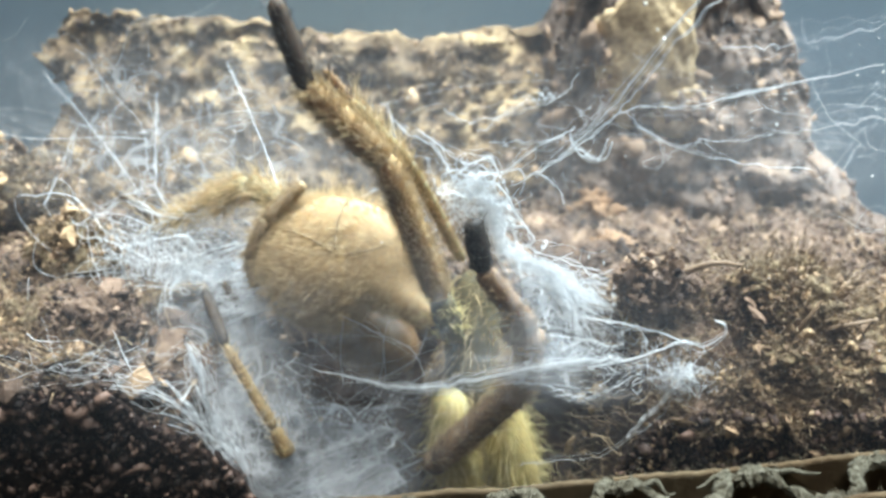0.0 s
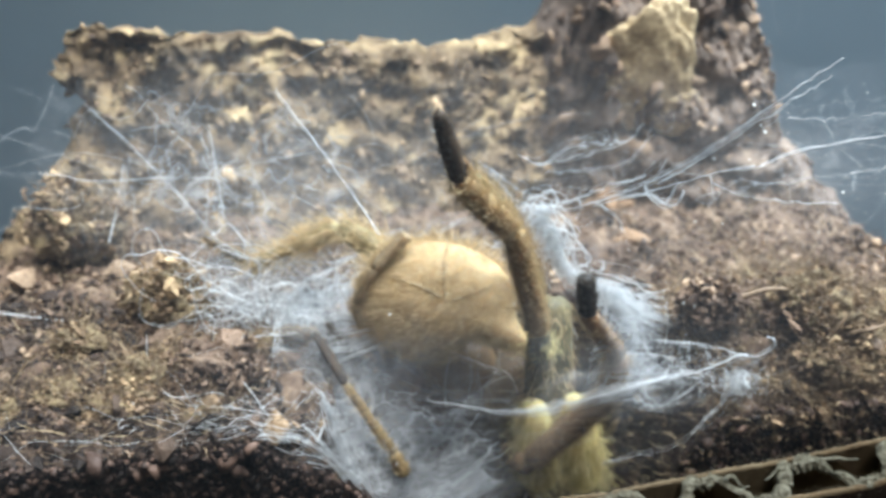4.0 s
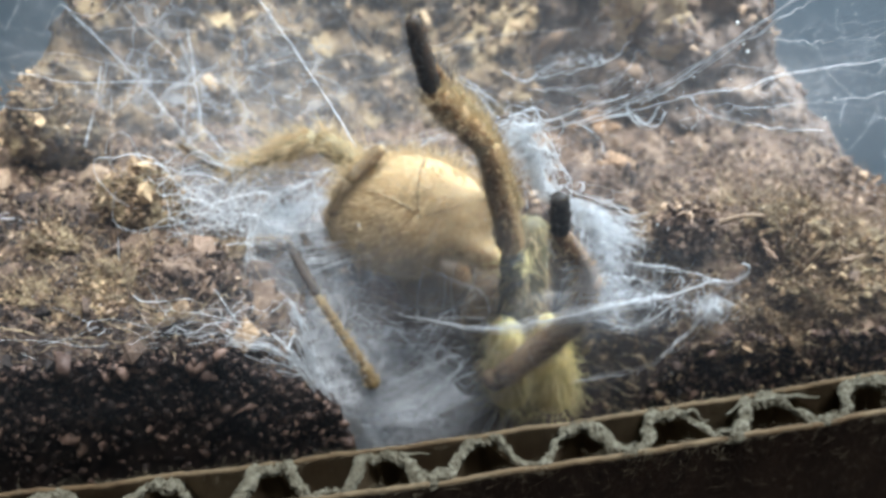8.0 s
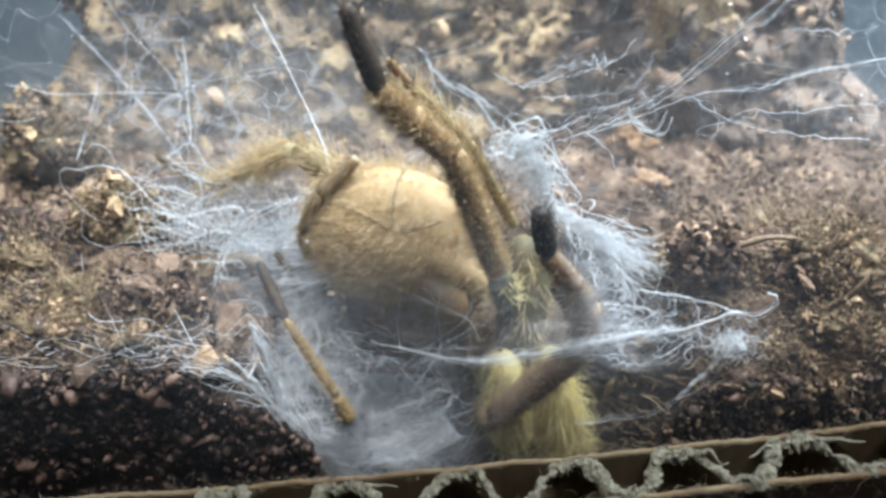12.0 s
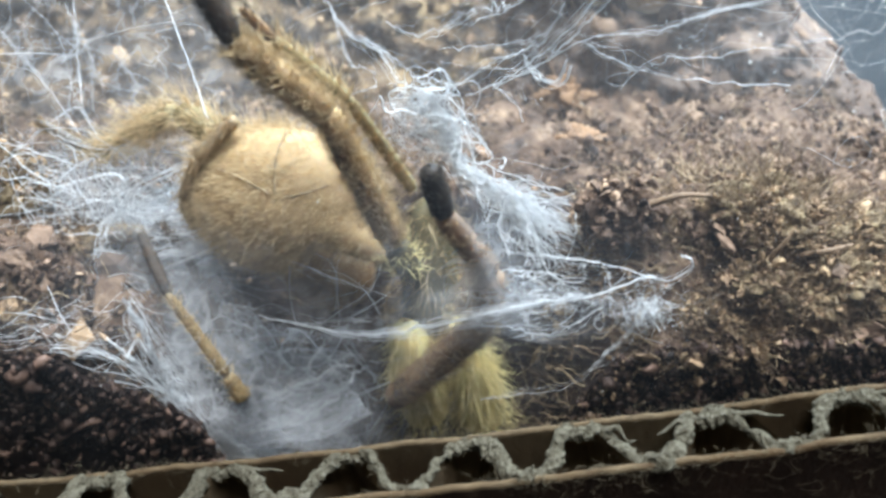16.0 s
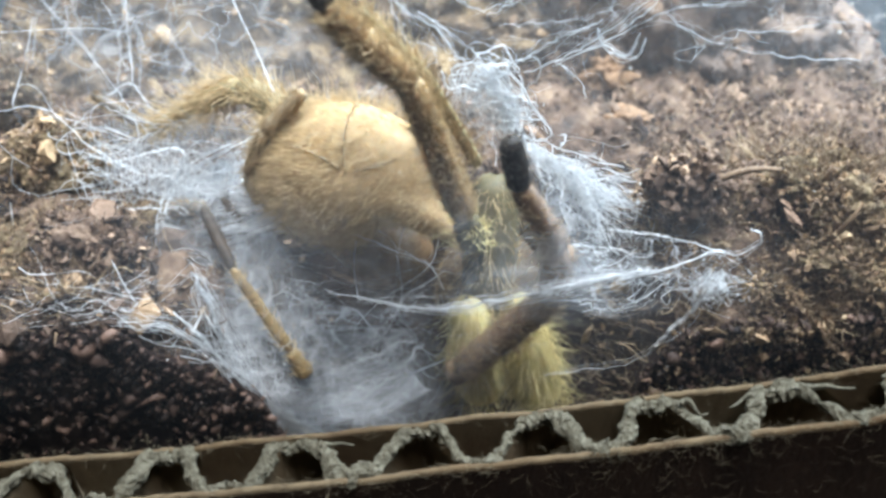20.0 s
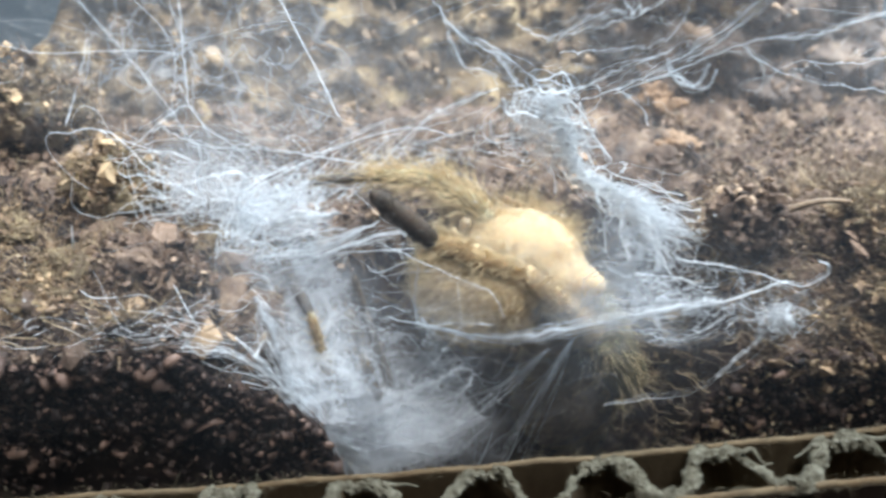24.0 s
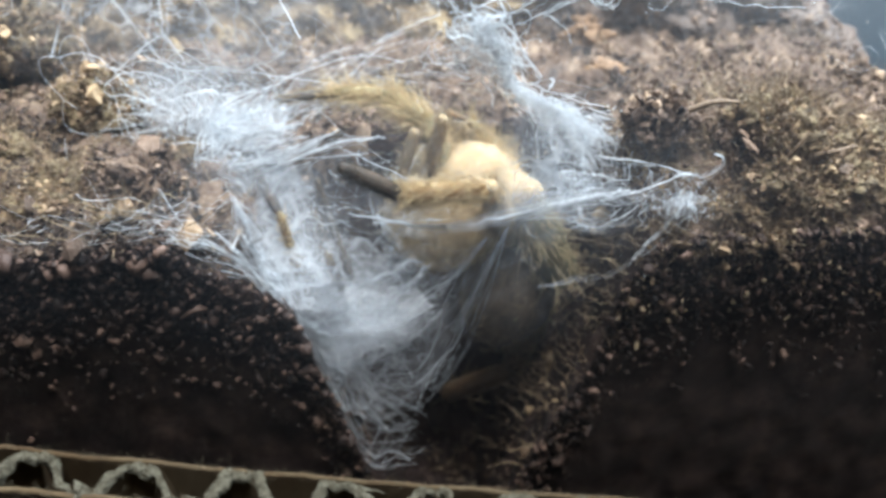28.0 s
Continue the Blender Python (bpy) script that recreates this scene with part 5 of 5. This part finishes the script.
def seg_pose(a, b):
    """The pose, in the spider's space, of a segment from a towards b (centimetres, in the place's axes)."""
    a, z = Vector(a) - Vector(BASE[SPIDER]), (Vector(b) - Vector(a)).normalized()
    x = Vector((0.25, -1.0, 0.15)).cross(z).normalized()
    y = z.cross(x)
    m = Matrix((x, y, z)).transposed().to_4x4()
    m.translation = a * CM
    return m


def body_pose(x, y, z, rx, ry, rz):
    b = BASE[SPIDER]
    return pose((x - b[0]) * CM, (y - b[1]) * CM, (z - b[2]) * CM, rx, ry, rz)


TIMES = (0.0, 11.5, 13.5, 20.3, 20.5, 22.5, 23.0, 23.15, 23.6, 24.0, 24.4, 28.0)
# each leg: segments (name, thick at both ends and middle, material, bristles, length of bristles, label), and its joints at TIMES


def leg(spec, joints, seed, hold="body"):
    """joints: one row of points for each of TIMES; lengths come from the first row and later rows give the directions."""
    first = [np.array(p, float) for p in joints[0]]
    lengths = [np.linalg.norm(b - a) for a, b in zip(first, first[1:])]
    poses = []
    for row in joints:
        steps = []
        for k, l in enumerate(lengths):
            d = np.array(row[k + 1], float) - np.array(row[k], float)
            steps.append(d / np.linalg.norm(d) * l)
        p = np.array(row[0], float) if hold == "body" else np.array(row[-1], float) - sum(steps)
        out = []
        for d in steps:
            out.append(seg_pose(p, p + d))
            p = p + d
        poses.append(out)
    made = []
    for k, (name, r0, rm, r1, material, hairs, hair, hairmat, label) in enumerate(spec):
        ob = segment(name, lengths[k] * 1.04, r0, rm, r1, material, seed + k, hairs, hair, hairmat, label)
        ob.matrix_basis = poses[0][k]
        made.append((ob, [(t, p[k]) for t, p in zip(TIMES, poses)]))
    return made


MOVES = []


def build_spider():
    A, B = "dark blunt tip with a pad of bristles", "brown bristly leg segment"
    # the long raised leg; joints run from the body to the tip
    up = [(0.05, 0.55, 4.05), (-0.03, 0.32, 4.42), (-0.31, 0.15, 5.28), (-0.66, 0.05, 5.66), (-0.79, 0.04, 6.05)]
    upm = [(0.06, 0.55, 4.05), (-0.01, 0.32, 4.42), (-0.265, 0.15, 5.27), (-0.60, 0.05, 5.66), (-0.745, 0.04, 6.04)]
    up2 = [(0.0, 0.55, 4.2), (-0.08, 0.32, 4.56), (-0.37, 0.15, 5.42), (-0.66, 0.05, 5.71), (-0.78, 0.03, 6.08)]
    c1 = [(0.76, 0.90, 3.07), (0.56, 0.60, 3.65), (-0.02, 0.15, 4.71), (-0.59, 0.08, 4.82), (-0.87, 0.05, 5.12)]
    c2 = [(0.52, 0.60, 3.32), (0.30, 0.42, 3.80), (-0.14, 0.15, 4.42), (-0.53, 0.08, 4.65), (-0.78, 0.05, 4.92)]
    d1 = [(0.63, 0.95, 2.96), (0.45, 0.66, 3.56), (0.22, 0.18, 4.24), (-0.45, 0.08, 4.27), (-0.76, 0.05, 4.48)]
    MOVES.extend(leg([("femur", 0.07, 0.08, 0.07, OLIVE, 120, 0.12, SETAY, ""), ("tibia", 0.064, 0.066, 0.064, LEGBROWN, 2200, 0.06, SETAG, B),
                      ("metatarsus", 0.066, 0.066, 0.054, LEGBROWN, 1400, 0.07, SETAG, B), ("tarsus", 0.05, 0.052, 0.038, PAD, 420, 0.035, SETAD, A)],
                     [up, up, upm, upm, up2, up2, up2, c1, c1, c2, d1, d1], 100, "tip"))
    # a paler leg close behind it
    q0 = [(0.10, 0.75, 4.45), (-0.20, 0.55, 5.12), (-0.50, 0.42, 5.50), (-0.62, 0.40, 5.66)]
    q1 = [(0.25, 0.85, 4.2), (0.0, 0.65, 4.6), (-0.3, 0.5, 4.75), (-0.45, 0.5, 4.8)]
    q3 = [(0.52, 0.95, 3.1), (0.42, 0.92, 3.75), (0.1, 0.95, 4.1), (0.0, 1.0, 4.12)]
    MOVES.extend(leg([("tibia", 0.036, 0.036, 0.034, PALE, 420, 0.11, SETAB, "pale leg with long golden hairs"), ("metatarsus", 0.034, 0.034, 0.03, PALE, 360, 0.12, SETA, ""),
                      ("tarsus", 0.028, 0.026, 0.022, DUSK, 120, 0.05, SETAD, "")], [q0, q0, q0, q0, q0, q0, q0, q1, q1, q3, q3, q3], 115))
    # the second leg, with its dark tip against the glass
    s0 = [(0.0, 0.8, 2.95), (-0.05, 0.2, 3.42), (0.45, 0.2, 3.97), (0.46, 0.2, 4.30), (0.18, 0.12, 4.70), (0.12, 0.10, 4.985)]
    sm = [(0.0, 0.8, 2.95), (-0.05, 0.2, 3.42), (0.45, 0.2, 3.97), (0.47, 0.2, 4.30), (0.24, 0.12, 4.71), (0.175, 0.10, 5.0)]
    s1 = [(0.05, 0.8, 3.05), (0.0, 0.2, 3.52), (0.36, 0.2, 4.05), (0.36, 0.2, 4.42), (0.20, 0.12, 4.71), (0.15, 0.10, 5.02)]
    s2 = [(0.0, 0.8, 3.1), (0.2, 0.5, 3.2), (0.55, 0.6, 3.5), (0.6, 0.7, 3.8), (0.5, 0.7, 4.1), (0.45, 0.75, 4.4)]
    s3 = [(0.3, 1.0, 2.4), (0.5, 0.9, 2.6), (0.68, 1.0, 3.0), (0.68, 1.1, 3.2), (0.6, 1.15, 3.5), (0.55, 1.2, 3.75)]
    MOVES.extend(leg([("femur", 0.08, 0.085, 0.08, DUSK, 100, 0.10, SETAB, ""), ("tibia", 0.075, 0.085, 0.08, DUSK, 1400, 0.065, SETAB, B),
                      ("patella", 0.08, 0.08, 0.08, DUSK, 160, 0.07, SETAB, ""), ("metatarsus", 0.072, 0.066, 0.058, DUSK, 320, 0.06, SETAB, ""),
                      ("tarsus", 0.056, 0.062, 0.05, PADB, 320, 0.035, SETAD, A)], [s0, s0, sm, sm, s1, s1, s1, s2, s2, s3, s3, s3], 130, "tip"))
    # broad yellow thighs
    t0, t1 = [(0.20, 0.78, 4.38), (0.13, 0.52, 3.55)], [(0.20, 0.78, 4.40), (0.15, 0.54, 3.58)]
    t2, t3 = [(0.27, 0.75, 4.27), (0.66, 0.50, 3.47)], [(0.32, 0.70, 3.95), (0.66, 0.50, 3.28)]
    MOVES.extend(leg([("thigh", 0.13, 0.165, 0.13, OLIVE, 420, 0.13, SETA, "olive-yellow hairy thigh")], [t0, t0, t0, t0, t1, t1, t1, t2, t2, t3, t3, t3], 160))
    l0, l1 = [(0.02, 0.45, 3.76), (0.12, 0.38, 3.05)], [(0.05, 0.45, 3.76), (0.14, 0.38, 3.05)]
    l2, l3 = [(0.3, 0.75, 3.4), (0.5, 0.6, 2.8)], [(0.4, 1.0, 3.0), (0.45, 0.95, 2.4)]
    MOVES.extend(leg([("thigh", 0.10, 0.155, 0.15, YELLOW, 700, 0.13, SETAY, "broad pale yellow hairy thigh")], [l0, l0, l0, l0, l1, l1, l1, l2, l2, l3, l3, l3], 170))
    k0, k1 = [(0.33, 0.50, 3.72), (0.47, 0.40, 2.95)], [(0.36, 0.50, 3.72), (0.5, 0.40, 2.95)]
    k2, k3 = [(0.5, 0.6, 3.45), (0.62, 0.5, 2.75)], [(0.6, 1.0, 3.1), (0.6, 0.95, 2.4)]
    MOVES.extend(leg([("thigh", 0.09, 0.15, 0.15, YELLOW, 900, 0.15, SETAY, "pale yellow thigh with long bristles")], [k0, k0, k0, k0, k1, k1, k1, k2, k2, k3, k3, k3], 175))
    # the pale curled leg behind
    p0 = [(-0.87, 1.00, 4.62), (-1.21, 1.15, 4.77), (-1.51, 1.25, 4.59), (-1.80, 1.30, 4.43), (-2.10, 1.35, 4.63)]
    pm = [(0.10, 0.85, 4.28), (-0.16, 0.90, 4.54), (-0.41, 0.95, 4.73), (-0.68, 1.00, 4.67), (-0.89, 1.05, 4.60)]
    p3 = [(-0.09, 0.72, 3.89), (-0.19, 0.85, 4.24), (-0.49, 0.95, 4.42), (-0.83, 1.00, 4.42), (-1.12, 1.05, 4.36)]
    MOVES.extend(leg([("femur", 0.07, 0.085, 0.07, PALE, 420, 0.15, SETA, ""), ("patella", 0.066, 0.066, 0.055, PALE, 520, 0.17, SETA, "pale hairy leg segment"),
                      ("tibia", 0.05, 0.045, 0.038, PALE, 380, 0.14, SETA, "pale hairy leg segment"), ("tarsus", 0.036, 0.034, 0.026, GREYLEG, 160, 0.06, SETAB, "")],
                     [p0, p0, p0, p0, p0, p0, p0, pm, pm, p3, p3, p3], 180))
    # the grey leg folded against the body
    g0 = [(-0.81, 0.78, 4.92), (-1.03, 0.72, 4.72), (-1.15, 0.70, 4.48), (-1.12, 0.68, 4.30)]
    g1 = [(-0.92, 0.55, 5.14), (-0.99, 0.50, 4.92), (-1.07, 0.50, 4.73), (-1.08, 0.50, 4.56)]
    gm = [(-0.70, 0.60, 5.10), (-0.72, 0.60, 4.86), (-0.80, 0.60, 4.70), (-0.84, 0.60, 4.53)]
    gk = [(-0.38, 0.95, 4.46), (-0.39, 0.95, 4.23), (-0.37, 0.95, 4.03), (-0.34, 0.95, 3.86)]
    g3 = [(-0.13, 0.62, 4.46), (-0.20, 0.60, 4.19), (-0.24, 0.62, 4.02), (-0.25, 0.66, 3.79)]
    MOVES.extend(leg([("tibia", 0.036, 0.042, 0.04, SHADE, 300, 0.05, SETAB, "dusky folded leg"), ("metatarsus", 0.04, 0.04, 0.036, SHADE, 260, 0.05, SETAB, ""), ("tarsus", 0.036, 0.034, 0.024, SHADE, 140, 0.05, SETAB, "")],
                     [g0, g0, g0, g0, g1, g1, g1, gm, gk, gk, g3, g3], 200))
    w1 = [(-1.04, 0.60, 5.17), (-1.14, 0.60, 4.83)]
    w0 = [(-0.87, 0.75, 4.87), (-1.12, 0.75, 4.58)]
    w3 = [(-0.30, 0.75, 4.30), (-0.36, 0.72, 4.08)]
    MOVES.extend(leg([("metatarsus", 0.035, 0.04, 0.03, SHADE, 120, 0.05, SETAB, "dusky folded leg")], [w0, w0, w0, w0, w1, w1, w1, w1, w3, w3, w3, w3], 210))
    # thin legs at the burrow's floor
    f0 = [(-0.89, 0.13, 3.51), (-0.96, 0.16, 3.67), (-1.24, 0.36, 4.09), (-1.41, 0.65, 4.29), (-1.68, 0.85, 4.15)]
    f1 = [(-0.97, 0.14, 3.51), (-1.08, 0.18, 3.58), (-1.43, 0.30, 3.68), (-1.60, 0.40, 3.69), (-1.76, 0.50, 3.66)]
    f3 = [(-1.06, 0.30, 3.25), (-1.07, 0.30, 3.40), (-1.18, 0.36, 4.02), (-1.25, 0.50, 4.06), (-1.47, 0.70, 4.02)]
    MOVES.extend(leg([("patella", 0.055, 0.045, 0.034, THIN, 60, 0.05, SETA, ""), ("tibia", 0.036, 0.03, 0.026, THIN, 160, 0.05, SETA, "thin ochre leg"),
                      ("metatarsus", 0.03, 0.034, 0.03, PAD, 80, 0.05, SETAD, "thin dark leg"), ("tarsus", 0.042, 0.058, 0.045, GREYLEG, 160, 0.05, SETAB, "grey blunt tip")],
                     [f0, f0, f0, f0, f1, f1, f1, f1, f3, f3, f3, f3], 220, "body"))
    h0 = [(-1.03, 0.50, 3.64), (-1.20, 0.68, 4.12), (-1.33, 0.78, 4.27)]
    h1 = [(-1.31, 0.50, 3.94), (-1.31, 0.60, 4.24), (-1.32, 0.70, 4.41)]
    h3 = [(-0.75, 0.38, 3.37), (-0.86, 0.42, 3.82), (-0.90, 0.48, 3.97)]
    MOVES.extend(leg([("tibia", 0.03, 0.028, 0.024, GREYLEG, 90, 0.06, SETAD, "thin dark leg"), ("metatarsus", 0.024, 0.022, 0.016, PAD, 90, 0.06, SETAD, "thin dark leg")],
                     [h0, h0, h0, h0, h1, h1, h1, h1, h3, h3, h3, h3], 240))
    j0 = [(-1.21, 0.75, 3.56), (-1.23, 0.85, 3.88), (-1.32, 0.95, 4.10)]
    j1 = [(-1.10, 0.30, 3.61), (-1.31, 0.40, 3.65), (-1.56, 0.50, 3.84)]
    j3 = [(-0.82, 0.36, 3.28), (-0.90, 0.42, 3.56), (-0.94, 0.46, 3.74)]
    MOVES.extend(leg([("tibia", 0.03, 0.028, 0.024, THIN, 90, 0.05, SETAB, "thin ochre leg"), ("metatarsus", 0.024, 0.022, 0.018, GREYLEG, 90, 0.05, SETAB, "")],
                     [j0, j0, j0, j0, j1, j1, j1, j1, j3, j3, j3, j3], 250))
    # body
    rest, rest2 = (-0.60, 0.72, 4.45, -33, 8, -8), (-0.57, 0.72, 4.56, -33, 4, -10)
    head, head2 = (-0.42, 0.80, 3.86, -50, 10, 0), (-0.26, 0.80, 3.96, -50, 10, 0)
    fold, fold2 = (-0.16, 0.76, 4.03, -38, -8, -14), (-0.12, 0.76, 3.90, -36, -26, -14)
    last = (-0.04, 0.76, 3.71, -34, -40, -14)
    for ob, rows in (
        (shell("carapace", (0.51, 0.30, 0.40), GOLD, 3, 0.012, 9000, 0.05, SETAG, "domed golden carapace with radiating grooves", 0.0014, carapace_edge),
         [rest, rest, rest, rest, rest2, rest2, rest2, fold, fold, fold2, last, last]),
        (shell("head_region", (0.27, 0.13, 0.22), HEAD, 9, 0.0, 900, 0.05, SETAB, "dark brown head region with sparse bristles"),
         [head, head, head, head, head2, head2, head2, (-0.09, 0.60, 3.98, -30, 20, -15), (0.15, 0.68, 3.54, -25, 20, -20), (0.19, 0.74, 3.53, -20, 25, -30), (0.21, 0.80, 3.54, -20, 30, -40), (0.21, 0.80, 3.54, -20, 30, -40)]),
        (shell("abdomen", (0.34, 0.32, 0.48), ABDOMEN, 15, 0.0, 1600, 0.05, SETAB, "dusky brown abdomen with short hairs"),
         [(0.22, 1.05, 3.3, 0, 0, 0)] * 7 + [(0.28, 0.95, 3.2, 0, 5, 0), (0.32, 0.85, 3.1, 0, 8, 0), (0.36, 0.74, 3.0, 0, 8, 0), (0.37, 0.72, 2.92, 0, 8, 0), (0.37, 0.72, 2.92, 0, 8, 0)]),
    ):
        MOVES.append((ob, [(t, body_pose(*r)) for t, r in zip(TIMES, rows)]))
        if ob.name.startswith("carapace"):
            fine = np.random.default_rng(91)
            d = fine.normal(0, 1, (3000, 3))
            d[:, 1] = -np.abs(d[:, 1])
            d /= np.linalg.norm(d, axis=1)[:, None]
            e = 1 + (np.array([carapace_edge(a) for a in np.arctan2(d[:, 2], d[:, 0])]) - 1) * (1 - d[:, 1] ** 2) ** 1.5
            e = np.stack([e, 1 + 0 * e, e], 1)
            ways = d * [0.6, 0.6, 0.6] + [-0.7, 0.0, -0.4] + fine.normal(0, 0.25, d.shape)
            setae(d * np.array((0.51, 0.30, 0.40)) * e * 0.99, ways / np.linalg.norm(ways, axis=1)[:, None], fine.uniform(0.04, 0.08, 3000), 0.0014, SETA, ob, fine, "pale golden hairs")
            d = fine.normal(0, 1, (900, 3))
            d[:, 1], d[:, 2] = np.abs(d[:, 1]) * 0.5 - 0.2, np.abs(d[:, 2])
            d /= np.linalg.norm(d, axis=1)[:, None]
            ways = d + fine.normal(0, 0.3, d.shape)
            setae(d * np.array((0.50, 0.29, 0.38)), ways / np.linalg.norm(ways, axis=1)[:, None], fine.uniform(0.06, 0.15, 900), 0.0018, SETA, ob, fine, "long golden fringe")
            # thin dark lines that run out from the pit
            for ph, far in ((1.8, 1.25), (2.6, 0.8), (0.4, 0.6)):
                th = np.linspace(0.08, far, 20)
                bend = ph + 0.25 * (th - 0.08) * math.sin(ph * 3)
                d = np.stack([np.sin(th) * np.cos(bend), -np.cos(th), np.sin(th) * np.sin(bend)], 1)
                part("groove_line", tube(d * np.array((0.51, 0.30, 0.40)) * 1.008, np.linspace(0.007, 0.004, 20), 5), GROOVE, ob, "thin dark groove", local=True)


build_spider()

# height of the card's upper edge at x = 0, and its slope in degrees, by seconds
CARD_ROWS = [(0.0, 3.66, 6.0), (4.5, 3.66, 6.0), (7.0, 3.58, 6.4), (8.0, 3.55, 6.6), (11.0, 3.63, 6.2), (14.0, 3.66, 6.2), (17.0, 3.65, 6.0), (20.5, 3.65, 6.0), (23.0, 3.58, 6.0), (25.0, 3.53, 3.7),
             (27.0, 3.42, 2.6), (27.4, 3.33, 1.8), (27.6, 3.18, 0.0), (27.7, 2.78, -4.8), (27.8, 2.60, -6.8), (27.9, 2.22, -11.0), (28.0, 2.04, -12.3)]


def motions():
    for ob, rows in MOVES:
        walk(ob, rows)
    at = Vector(BASE[APRON]) * CM
    low, high = Matrix.Translation(at + Vector((0.001, 0.003, -0.0065))), Matrix.Translation(at)
    walk(APRON, [(0.0, low), (23.15, low), (23.6, high), (28.0, high)])
    walk(CARDSTRIP, [(t, pose(0, -0.5 * CM, z * CM, 0, -a, 0)) for t, z, a in CARD_ROWS])


motions()
